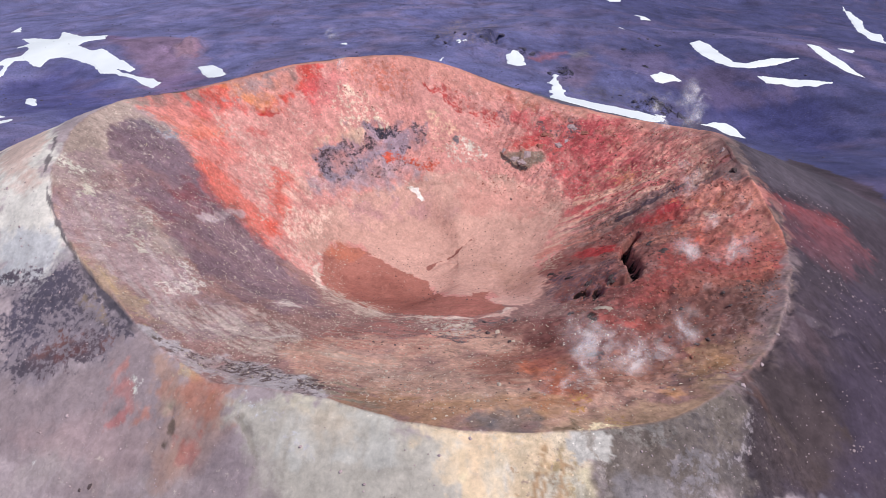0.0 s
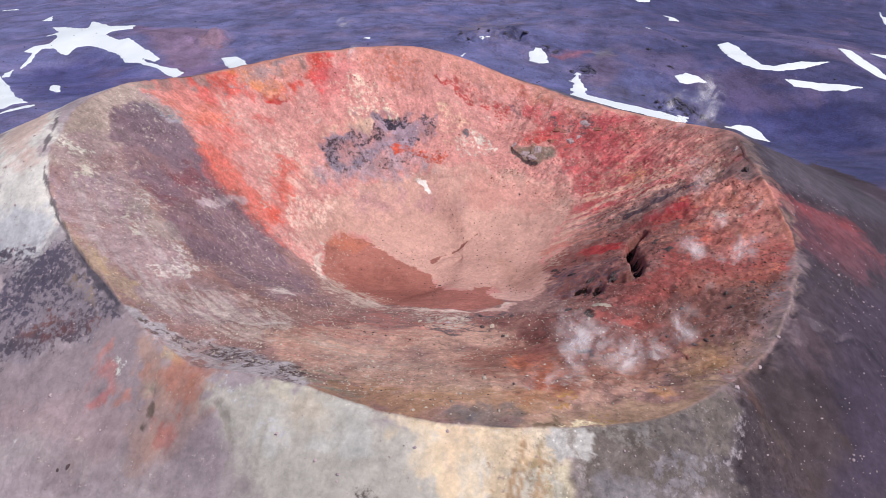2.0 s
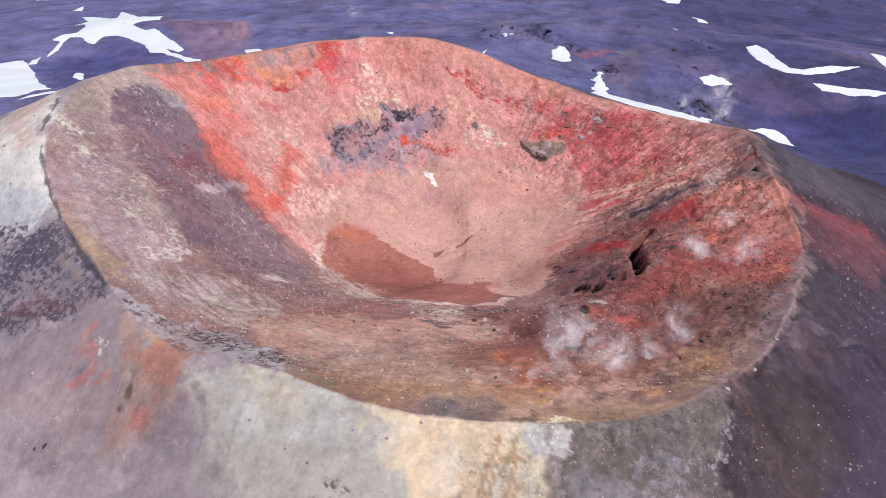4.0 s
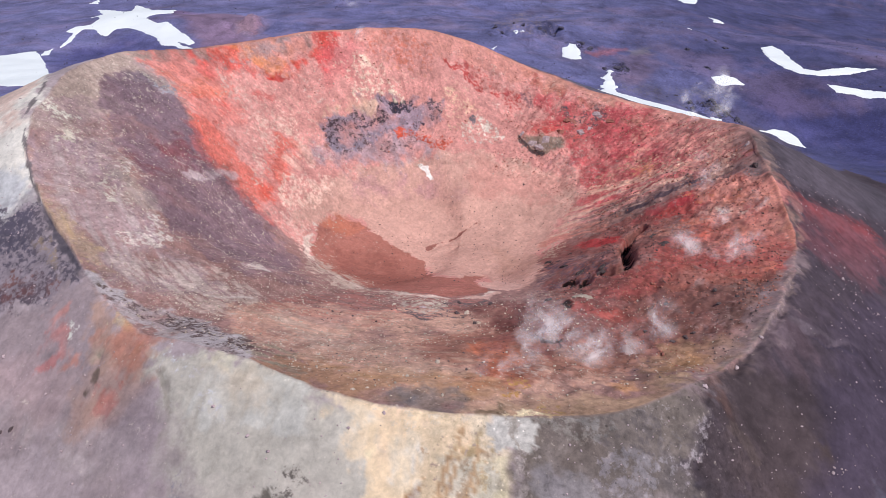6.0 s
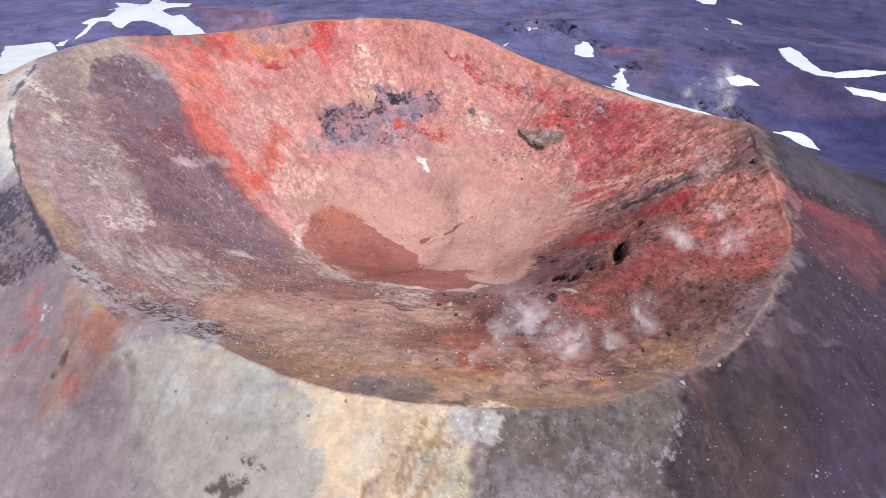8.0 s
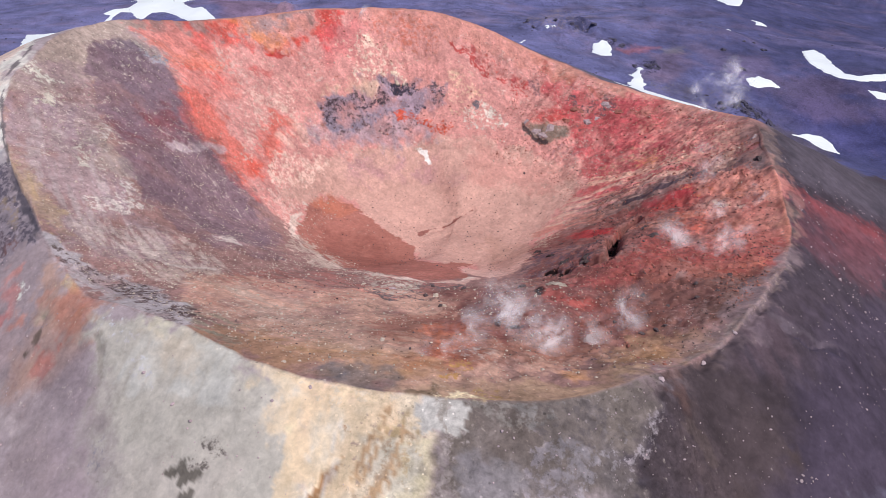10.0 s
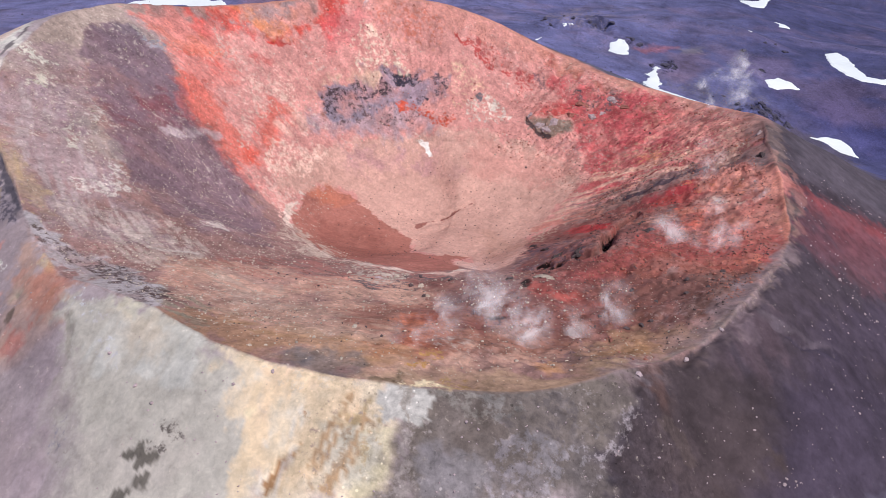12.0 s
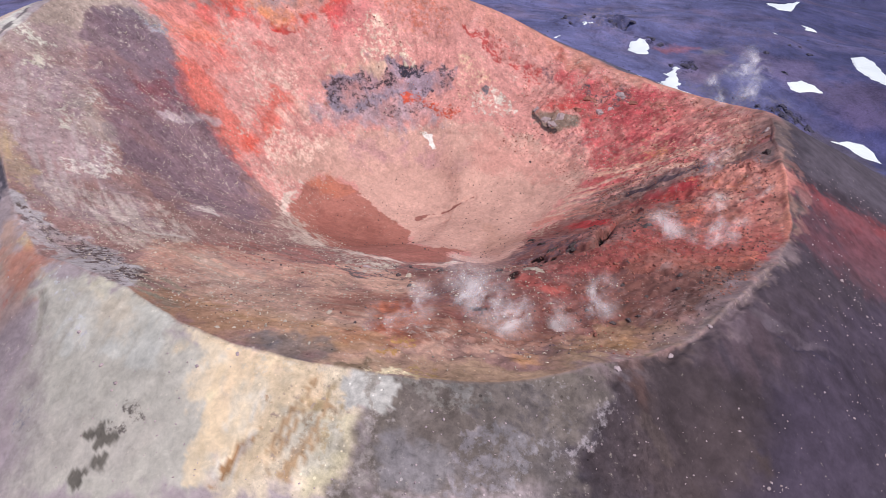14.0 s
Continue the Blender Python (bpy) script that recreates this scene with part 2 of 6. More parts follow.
stain("d87a62", 0.60, 3.0, 3.0, "", [(-84, 17), (-77, 25), (-69, 28), (-70, 22), (-77, 16)])  # orange wash 2
stain("deaea4", 0.70, 3.0, 4.0, "speck", [(-71, 33), (-61, 40), (-51, 39), (-47, 30), (-53, 27), (-65, 29)])  # pink crust
stain("dfb2a6", 0.80, 2.0, 3.0, "speck", [(-64, 23), (-54, 33), (-51, 21), (-54, 6), (-59, 12)])  # pink crust 2
stain("deb8aa", 0.50, 1.5, 2.0, "fall", [(-50, 29), (-44, 29), (-43, 24), (-46, 21)])  # white gully
stain("dcaea4", 0.90, 2.0, 3.0, "speck", [(-44, 20), (-35, 26), (-31, 23), (-36, 14), (-40, 4), (-37, -14), (-47, -1), (-47, 9)])  # pink rubble
stain("b87e6e", 0.60, 4.0, 5.0, "speck", [(-19, 77), (-5, 82), (-3, 67), (-17, 63)])  # tan crest
stain("bb7e74", 0.70, 3.0, 4.0, "speck", [(-38, 70), (-17, 80), (-13, 70), (-36, 63)])  # grey-pink crest
stain("dcc6b4", 0.80, 2.0, 3.0, "speck", [(-35, 65), (-27, 67), (-23, 61), (-34, 51), (-38, 56)])  # pale specks
stain("dcae94", 0.80, 2.0, 3.0, "speck", [(-8, 67), (1, 67), (11, 60), (12, 52), (-3, 52), (-8, 57)])  # pale column
stain("e0ccc2", 0.90, 1.0, 2.0, "speck", [(6, 59), (14, 61), (16, 55), (9, 55)])  # white sinter
stain("b04848", 0.90, 1.0, 3.0, "speck", [(-7, 76), (1, 79), (4, 76), (11, 75), (20, 76), (22, 70), (14, 71), (3, 72), (-5, 72)])  # crimson rocks
stain("be5048", 0.80, 2.5, 3.0, "", [(18, 66), (25, 62), (36, 63), (45, 60), (38, 57), (25, 58)])  # crimson slope
stain("8a7468", 0.90, 1.0, 1.5, "", [(21, 57), (28, 57), (35, 55), (32, 50), (24, 52)])  # outcrop stain
stain("83686a", 0.90, 1.0, 2.5, "speck", [(36, 76), (46, 75), (53, 69), (52, 64), (42, 66), (37, 71)])  # grey rocks
stain("6b5a60", 0.90, 1.0, 2.0, "speck", [(35, 69), (43, 67), (42, 58), (36, 58)])  # slate rocks
stain("8d6468", 0.80, 2.0, 2.5, "fall", [(27, 43), (35, 50), (46, 56), (41, 47), (33, 44)])  # shade streak
stain("c89b90", 1.00, 1.5, 1.5, "", [(-43, 16), (-28, 36), (-9, 45), (23, 49), (39, 40), (43, 32), (33, 17), (29, 5), (31, -15), (28, -25), (18, -30), (15, -6), (8, -18), (1, -13), (-4, 3), (-17, 10), (-27, 16), (-34, 15), (-40, 5), (-44, 2)])  # pink floor
stain("b48688", 0.80, 3.0, 4.0, "", [(-37, 30), (-9, 39), (1, 34), (-16, 29), (-31, 25)])  # mauve wash
stain("c48880", 0.60, 4.0, 4.0, "", [(-1, 43), (35, 46), (40, 37), (34, 31), (7, 36)])  # red wash floor
stain("bd9082", 0.70, 3.0, 3.0, "", [(16, 9), (29, 1), (29, -19), (20, -8)])  # brown wash floor
stain("a2685e", 0.97, 0.3, 0.6, "", [(-38, 7), (-34, 15), (-27, 16), (-17, 10), (-5, 4), (1, -16), (8, -18), (11, -9), (14, -6), (12, -19), (15, -27), (18, -33), (7, -39), (-6, -38), (-21, -25), (-32, -16), (-37, -6)])  # dark damp floor
stain("b8705c", 0.80, 1.5, 1.5, "", [(-38, 8), (-34, 15), (-26, 16), (-27, 12), (-35, 8)])  # orange damp edge
stain("8e564e", 0.60, 3.0, 3.0, "", [(-33, 3), (-15, 2), (-4, -15), (-7, -31), (-24, -18)])  # plum damp
stain("8a5650", 0.90, 0.3, 0.6, "line", [(-5, 10), (-2, 13), (3, 16), (10, 23)])  # crack
stain("efe4e0", 1.00, 0.4, 0.6, "", [(-11, 41), (-9, 41), (-7, 38), (-9, 38)])  # white boulder scar
stain("d9c4b8", 0.80, 0.6, 1.0, "speck", [(-16, 44), (-13, 44), (-9, 40), (-11, 39)])  # white scar tail
stain("d6bcb2", 1.00, 0.4, 0.7, "line", [(-39, 6), (-39, -2), (-37, -10), (-30, -20), (-21, -26), (-12, -38), (-3, -40), (8, -41), (16, -37), (18, -33)])  # white ring
stain("bfa89c", 0.80, 1.0, 1.5, "contour", [(-35, -10), (-28, -13), (-17, -23), (-16, -35), (-25, -29), (-34, -22)])  # white ring lace
stain("b9565a", 0.90, 3.0, 3.0, "", [(25, 84), (65, 67), (85, 35), (80, 22), (69, 18), (56, 16), (40, 22), (35, 19), (44, 33), (40, 50), (30, 66)])  # red right wall
stain("b87868", 0.70, 2.0, 2.0, "", [(21, 86), (46, 78), (45, 74), (25, 82)])  # rim brown right
stain("a63c4a", 0.85, 2.0, 4.0, "speck", [(46, 75), (61, 70), (67, 54), (58, 46), (50, 38), (44, 55)])  # crimson right
stain("944048", 0.80, 2.0, 3.0, "", [(70, 49), (76, 37), (72, 27), (66, 30), (61, 40)])  # maroon right
stain("c4907c", 0.80, 2.0, 3.0, "speck", [(48, 39), (60, 45), (67, 57), (72, 53), (67, 33), (55, 26), (45, 27)])  # tan rubble
stain("c67c5a", 0.70, 2.0, 3.0, "speck", [(57, 36), (65, 33), (65, 23), (58, 25)])  # orange rubble
stain("c08a80", 0.70, 2.0, 3.0, "speck", [(75, 58), (84, 39), (80, 22), (75, 27), (74, 43)])  # pink crest right
stain("c8664e", 0.80, 1.5, 2.0, "speck", [(79, 33), (82, 30), (81, 21), (76, 26)])  # orange crest
stain("cfa696", 0.85, 2.0, 3.0, "layer", [(31, 11), (69, 11), (76, 21), (67, 30), (52, 31), (39, 27)])  # pale layer
stain("d0b29c", 0.90, 1.0, 2.0, "layer", [(66, 24), (75, 20), (77, 24), (70, 29)])  # pale slab
stain("6e5a60", 0.50, 1.0, 1.5, "layer", [(36, 19), (74, 14), (76, 19), (69, 17), (56, 20), (41, 22)])  # dark layer
stain("5e5056", 0.50, 0.8, 1.0, "line", [(50, 13), (59, 12), (68, 13), (75, 17)])  # dark line
stain("8a5450", 0.90, 1.2, 3.0, "", [(29, 4), (39, 8), (49, 7), (63, 8), (71, 10), (73, 8), (66, -5), (58, -37), (50, -50), (42, -55), (35, -58), (32, -37), (29, -13)])  # dark band
stain("664c4e", 0.45, 1.0, 3.0, "speck", [(31, -2), (41, 1), (51, -6), (61, 0), (55, -36), (44, -42), (37, -51), (33, -32)])  # dark rubble
stain("aa4846", 0.85, 2.0, 3.0, "", [(38, -2), (47, -4), (54, -5), (62, 3), (70, 8), (73, 5), (69, -2), (61, -2), (52, -11), (42, -8)])  # red stripe
stain("c48c80", 0.85, 1.0, 2.0, "layer", [(31, 13), (55, 6), (52, 10), (40, 16), (33, 16)])  # pink layer low
stain("bfa090", 0.80, 1.0, 1.5, "speck", [(30, 11), (37, 7), (34, -5), (29, -4)])  # tan lip
stain("a2524e", 0.95, 2.0, 3.0, "", [(74, 14), (89, 1), (89, -21), (83, -41), (73, -47), (64, -41), (50, -50), (40, -49), (55, -36), (64, -14)])  # red bench
stain("c27a66", 0.90, 2.0, 3.0, "", [(72, 9), (79, 6), (90, -1), (89, -8), (81, -8), (75, -1)])  # orange bench
stain("c0938a", 0.70, 3.0, 3.0, "", [(71, 1), (81, -8), (87, -13), (85, -23), (77, -17), (71, -7)])  # pale bench
stain("c05c4c", 0.90, 1.5, 2.0, "", [(68, -7), (73, -11), (71, -19), (66, -19)])  # orange spot
stain("bc6c5c", 0.90, 2.0, 3.0, "speck", [(77, -31), (84, -30), (82, -41), (76, -47), (72, -43)])  # orange spot rim
stain("c08a70", 0.70, 1.5, 2.0, "speck", [(86, -6), (90, -9), (88, -22), (85, -20), (85, -12)])  # tan spot rim
stain("9c5c56", 0.50, 2.0, 3.0, "speck", [(60, -7), (64, -18), (82, -21), (79, -30), (59, -37), (53, -33)])  # brown bench
stain("7c686a", 0.70, 2.0, 2.5, "", [(80, 16), (88, 6), (88, -1), (83, 3), (76, 9)])  # grey bench
stain("7c6664", 0.30, 2.0, 3.0, "speck", [(84, 31), (92, 32), (88, 6), (83, 13)])  # rocky grey crest
stain("c89c92", 0.80, 2.0, 2.0, "", [(81, 42), (85, 34), (76, 9), (73, 9)])  # pale vent streak
stain("7c524a", 0.95, 3.0, 3.0, "", [(56, -47), (65, -44), (81, -44), (70, -65), (60, -70), (49, -76), (43, -64), (35, -61)])  # dark slope
stain("a85848", 0.70, 3.0, 4.0, "speck", [(49, -42), (66, -41), (61, -53), (52, -58), (48, -52)])  # rust slope
stain("7a605c", 0.70, 3.0, 3.0, "", [(70, -45), (80, -47), (70, -63), (63, -66), (62, -56)])  # grey-brown slope
stain("b0847a", 0.50, 0.6, 0.6, "line", [(88, 8), (88, -2), (89, -13), (89, -24), (85, -37)])  # path crest top
stain("98787a", 0.90, 1.2, 1.5, "", [(82, -44), (78, -56), (73, -65), (68, -73), (62, -80), (55, -91), (53, -90), (63, -74), (69, -65), (75, -55)])  # rim band right
stain("9a7c7a", 0.80, 0.5, 0.5, "line", [(83, -41), (76, -58), (71, -68), (66, -75), (61, -82), (54, -91)])  # path
stain("a07e7c", 0.90, 1.2, 1.2, "", [(84, -37), (86, -38), (78, -55), (73, -64), (66, -75), (61, -79), (56, -86), (53, -85), (60, -74), (66, -67), (72, -59), (79, -47)])  # grey path
stain("a8948c", 0.85, 0.4, 0.5, "line", [(86, -37), (79, -54), (75, -59), (72, -64), (70, -68), (66, -74), (61, -79), (56, -86)])  # path ledge
stain("aa8060", 0.60, 1.2, 1.5, "", [(47, -78), (52, -71), (59, -69), (58, -75), (51, -84), (47, -84)])  # ochre rim patch
stain("c89068", 0.80, 1.0, 1.5, "", [(40, -89), (43, -87), (45, -86), (44, -90), (42, -92)])  # ochre rim patch 2
stain("ae8c76", 0.90, 1.0, 1.5, "", [(16, -102), (24, -97), (32, -95), (40, -94), (46, -90), (55, -80), (53, -89), (48, -95), (40, -99), (32, -102), (24, -103)])  # bank lip
stain("ad7c50", 0.50, 1.5, 2.0, "", [(49, -82), (58, -72), (62, -73), (57, -81), (50, -85)])  # ochre rim
stain("b8825e", 0.90, 1.2, 1.5, "speck", [(41, -90), (46, -88), (46, -90), (42, -93)])  # ochre rim 2
stain("6c565e", 0.90, 2.0, 2.5, "speck", [(37, -67), (45, -72), (54, -71), (46, -87), (41, -91), (36, -89)])  # plum vent
stain("c49888", 0.95, 3.0, 3.0, "", [(-40, -64), (16, -46), (46, -62), (49, -76), (43, -89), (21, -102), (8, -101), (-15, -91), (-30, -78)])  # bank
stain("b09080", 0.80, 3.0, 4.0, "contour", [(-36, -64), (-19, -58), (-6, -59), (-8, -74), (-26, -77)])  # bank tan crust
stain("b47c6e", 0.60, 3.0, 3.0, "contour", [(-37, -70), (-21, -77), (-5, -78), (-7, -88), (-20, -83)])  # bank red
stain("a07e62", 0.80, 3.0, 3.0, "contour", [(-17, -88), (-3, -88), (12, -92), (20, -99), (17, -102), (6, -101), (-6, -96)])  # bank ochre
stain("a4583e", 0.85, 3.0, 3.0, "", [(15, -84), (24, -84), (26, -90), (24, -94), (17, -94)])  # bank rust
stain("947c6c", 0.60, 3.0, 3.0, "speck", [(-3, -57), (15, -63), (12, -90), (0, -86)])  # bank olive
stain("bb8c50", 0.80, 1.5, 2.0, "speck", [(22, -92), (26, -92), (24, -99), (21, -100)])  # bank gold
stain("6a6468", 0.80, 1.5, 2.0, "", [(5, -100), (11, -96), (17, -101), (19, -104), (14, -104), (8, -104)])  # bank slate
stain("8c584c", 0.70, 4.0, 4.0, "", [(5, -65), (29, -63), (46, -67), (47, -78), (26, -91), (11, -92)])  # bank maroon
stain("b26e66", 0.55, 2.0, 3.0, "contour", [(-31, -64), (-22, -46), (9, -11), (19, -50), (-4, -63), (-18, -71)])  # bank red band
stain("aa8064", 0.70, 2.0, 3.0, "", [(-17, -95), (-8, -98), (5, -100), (12, -102), (20, -101), (26, -99), (22, -91), (10, -92), (-4, -90), (-17, -90)])  # bank ochre band
stain("a8887a", 0.60, 2.0, 3.0, "contour", [(-21, -84), (-3, -78), (12, -80), (21, -89), (8, -92), (-9, -90)])  # bank ochre crust
stain("bc6a50", 0.75, 2.0, 3.0, "", [(16, -77), (21, -72), (25, -82), (23, -90), (20, -90)])  # bank orange
stain("706a6e", 0.60, 2.5, 2.0, "", [(5, -102), (6, -98), (10, -97), (15, -99), (16, -102), (14, -104), (10, -104)])  # bank slate patch
stain("824e4a", 0.85, 3.0, 4.0, "", [(14, -46), (30, -48), (48, -56), (48, -64), (30, -78), (17, -78)])  # maroon floor right
stain("a85450", 0.90, 1.0, 1.5, "", [(37, -56), (43, -57), (48, -60), (46, -62), (39, -60)])  # crimson line
stain("5f565a", 0.85, 1.0, 2.0, "speck", [(-2, -46), (10, -41), (18, -42), (16, -55), (5, -59), (-2, -57)])  # slate rubble
stain("948678", 0.80, 1.0, 1.5, "contour", [(-30, -80), (-20, -87), (-10, -96), (-14, -96), (-21, -92)])  # olive crest
stain("cdbbb6", 0.90, 0.3, 0.4, "line", [(-40, -43), (-38, -43), (-35, -44)])  # white streak 1
stain("c6b0aa", 0.80, 0.6, 0.8, "line", [(-54, -58), (-50, -58), (-46, -61)])  # white streak 2
stain("c9b6b0", 0.90, 0.4, 0.5, "line", [(-42, -63), (-39, -62), (-34, -60)])  # white streak 3
stain("b49878", 0.70, 1.2, 1.2, "speck", [(-83, -50), (-81, -49), (-72, -55), (-65, -62), (-60, -70), (-64, -68), (-73, -60), (-79, -54)])  # ochre rim left
stain("d4cbc4", 1.00, 2.0, 2.0, "", [(-191, 150), (-171, 175), (-100, -9), (-98, -21), (-94, -32), (-89, -41), (-83, -50), (-88, -55), (-100, -52)])  # cream flank
stain("c9a89e", 0.80, 4.0, 4.0, "", [(-195, 144), (-104, -6), (-99, -23), (-103, -27), (-109, -25)])  # rose flank
stain("b4b2b8", 0.80, 4.0, 4.0, "", [(-104, -40), (-94, -40), (-85, -48), (-92, -53), (-100, -52)])  # pale blue flank
stain("7e727c", 0.75, 4.0, 5.0, "", [(-100, -52), (-91, -50), (-82, -51), (-71, -61), (-62, -71), (-69, -76), (-85, -78), (-93, -77)])  # dark flank base
stain("6a6064", 0.90, 0.2, 0.3, "line", [(-100, -9), (-98, -21), (-94, -32), (-89, -41), (-85, -46), (-82, -51)])  # rim line
stain("b48c80", 0.45, 1.0, 2.0, "speck", [(-53, -84), (-47, -86), (-46, -98), (-49, -100), (-52, -93)])  # rust fall
stain("544c58", 0.95, 1.5, 4.0, "speck", [(-100, -52), (-91, -50), (-82, -51), (-71, -61), (-62, -71), (-69, -76), (-85, -78), (-93, -77)])  # dark flank
stain("554e5c", 0.90, 2.0, 4.0, "speck", [(-99, -58), (-87, -55), (-80, -61), (-84, -68), (-95, -71)])  # dark flank core
stain("4c4650", 0.95, 0.8, 1.0, "", [(-81, -52), (-77, -55), (-69, -63), (-62, -70), (-65, -69), (-72, -63), (-78, -56)])  # dark wall under rim
stain("7a5654", 0.85, 2.0, 3.0, "speck", [(-88, -72), (-77, -68), (-70, -72), (-76, -76), (-83, -76)])  # brown flank
stain("b0967c", 0.55, 1.5, 2.0, "speck", [(-79, -60), (-73, -63), (-71, -67), (-75, -66)])  # ochre flank
stain("98868a", 1.00, 2.0, 3.0, "", [(-93, -77), (-85, -78), (-70, -75), (-62, -71), (-51, -80), (-40, -90), (-36, -108), (-87, -98)])  # mauve flank
stain("b0a0a0", 0.70, 5.0, 6.0, "", [(-88, -93), (-74, -90), (-46, -101), (-38, -107), (-87, -98)])  # pale flank low
stain("ab9092", 0.60, 5.0, 5.0, "", [(-91, -85), (-75, -86), (-56, -92), (-58, -98), (-80, -95)])  # rose low
stain("b28e80", 0.80, 4.0, 5.0, "", [(-59, -76), (-50, -81), (-40, -89), (-39, -96), (-44, -101), (-51, -100), (-55, -88)])  # orange flank
stain("b88c7e", 0.50, 1.5, 2.0, "speck", [(-46, -86), (-41, -88), (-41, -92), (-44, -90)])  # orange flank 2
stain("c8b48c", 0.80, 1.0, 1.5, "speck", [(-56, -80), (-49, -81), (-49, -83), (-54, -82)])  # gold flank
stain("c08078", 0.70, 1.5, 1.5, "fall", [(-67, -76), (-63, -76), (-62, -80), (-66, -79)])  # red spot 3
stain("b98478", 0.80, 1.5, 1.5, "fall", [(-60, -85), (-57, -86), (-57, -89), (-59, -89)])  # red spot 4
stain("c08474", 0.45, 1.5, 2.0, "fall", [(-55, -83), (-46, -83), (-41, -89), (-41, -95), (-47, -93)])  # red patch flank
stain("d2cac6", 0.90, 0.4, 0.6, "speck", [(-62, -83), (-60, -81), (-59, -82), (-61, -84)])  # white threads
stain("b9afa6", 1.00, 2.0, 2.0, "", [(-42, -90), (-26, -93), (-14, -97), (-5, -102), (5, -105), (7, -115), (6, -124), (-24, -126), (-35, -111), (-34, -106), (-34, -98)])  # grey flank
stain("b6a9a2", 0.60, 6.0, 6.0, "", [(-31, -106), (-13, -111), (0, -113), (-1, -125), (-24, -126), (-31, -116)])  # lilac flank
stain("d0c5b8", 0.60, 3.0, 3.0, "", [(-26, -93), (-14, -97), (-3, -102), (-2, -107), (-11, -105), (-20, -99)])  # straw flank
stain("7a706c", 0.80, 0.8, 2.0, "speck", [(-30, -116), (-27, -114), (-24, -117), (-26, -119)])  # dark pumice 2
stain("9c888a", 0.50, 3.0, 4.0, "", [(-61, -88), (-42, -94), (-34, -101), (-29, -110), (-26, -119), (-14, -125), (-18, -128), (-32, -129)])  # mauve flank left
stain("d0ccc8", 0.45, 0.8, 2.0, "fall", [(-35, -93), (-24, -95), (-9, -100), (-7, -107), (-19, -104), (-26, -106)])  # fine threads
stain("dac4ad", 1.00, 2.0, 3.0, "", [(-5, -101), (7, -105), (20, -104), (22, -109), (23, -115), (22, -121), (7, -124), (4, -114)])  # cream gully
stain("e6c4a4", 0.80, 2.0, 3.0, "", [(2, -103), (19, -104), (20, -107), (17, -113), (12, -121), (10, -123), (6, -115)])  # peach gully
stain("c9c2bb", 0.80, 2.0, 3.0, "fall", [(5, -110), (9, -109), (9, -115), (7, -118)])  # pale gully
stain("a08866", 0.85, 0.8, 2.0, "layer", [(21, -108), (19, -115), (17, -112), (18, -109)])  # brown streak 3
stain("cfc0a2", 0.80, 1.0, 2.0, "", [(21, -112), (23, -112), (24, -115), (22, -118), (20, -120), (20, -115)])  # straw gully
stain("70645f", 1.00, 3.0, 2.0, "", [(21, -105), (32, -99), (44, -93), (54, -87), (56, -96), (52, -109), (22, -121), (24, -115)])  # olive flank
stain("948884", 0.80, 1.0, 3.0, "speck", [(25, -112), (30, -109), (31, -118), (23, -120)])  # olive mosaic
stain("7c6c5c", 0.85, 1.0, 2.5, "speck", [(27, -105), (36, -103), (36, -109), (32, -111), (30, -109)])  # brown mosaic
stain("847a80", 0.90, 1.5, 3.0, "", [(28, -111), (32, -111), (40, -109), (49, -111), (31, -118)])  # lilac mosaic
stain("928a8a", 0.70, 1.0, 3.0, "speck", [(37, -103), (49, -95), (53, -100), (49, -111), (41, -113)])  # grey mosaic
stain("b08a5c", 0.80, 1.2, 2.0, "speck", [(27, -100), (33, -97), (32, -101), (29, -103)])  # ochre lip
stain("4a3f48", 1.00, 1.5, 2.0, "", [(91, 26), (173, 148), (190, 90), (85, -100), (50, -111), (55, -92), (63, -81), (69, -72), (76, -60), (85, -38), (90, -19), (89, -2)])  # right flank, dark rock with bluish haze painted in
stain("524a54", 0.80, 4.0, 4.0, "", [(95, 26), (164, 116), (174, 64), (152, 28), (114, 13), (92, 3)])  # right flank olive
stain("463c48", 1.00, 4.0, 4.0, "", [(77, -79), (108, -40), (156, 8), (132, -69), (71, -103)])  # right flank low, bluish haze painted in
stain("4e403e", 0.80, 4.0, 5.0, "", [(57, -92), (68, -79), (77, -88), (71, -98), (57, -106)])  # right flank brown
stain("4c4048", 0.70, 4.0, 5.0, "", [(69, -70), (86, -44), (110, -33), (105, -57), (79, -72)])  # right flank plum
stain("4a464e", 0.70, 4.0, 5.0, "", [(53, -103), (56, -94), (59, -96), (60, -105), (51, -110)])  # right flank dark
stain("94545a", 0.55, 3.0, 2.0, "", [(89, -3), (95, -4), (109, 2), (121, 1), (127, -6), (115, -9), (99, -14), (90, -11)])  # red streak
stain("84505a", 0.35, 4.0, 4.0, "", [(91, -18), (108, -7), (125, -9), (109, -25), (86, -35)])  # red streak halo
stain("70484e", 0.40, 4.0, 4.0, "", [(97, -15), (116, -2), (112, -24), (101, -29)])  # plum flank top
stain("a8a0a0", 0.55, 0.8, 2.0, "speck", [(51, -97), (53, -94), (54, -99), (52, -109), (49, -111), (52, -103)])  # white speck line
stain("7a6c74", 0.40, 0.6, 0.8, "line", [(78, -63), (84, -62), (95, -57)])  # ridge line
stain("8a6a5c", 0.50, 1.0, 1.0, "fall", [(58, -90), (62, -88), (62, -92), (60, -94)])  # tan pin
stain("86685c", 0.50, 1.0, 1.5, "fall", [(62, -93), (65, -93), (67, -94), (66, -96)])  # tan fan
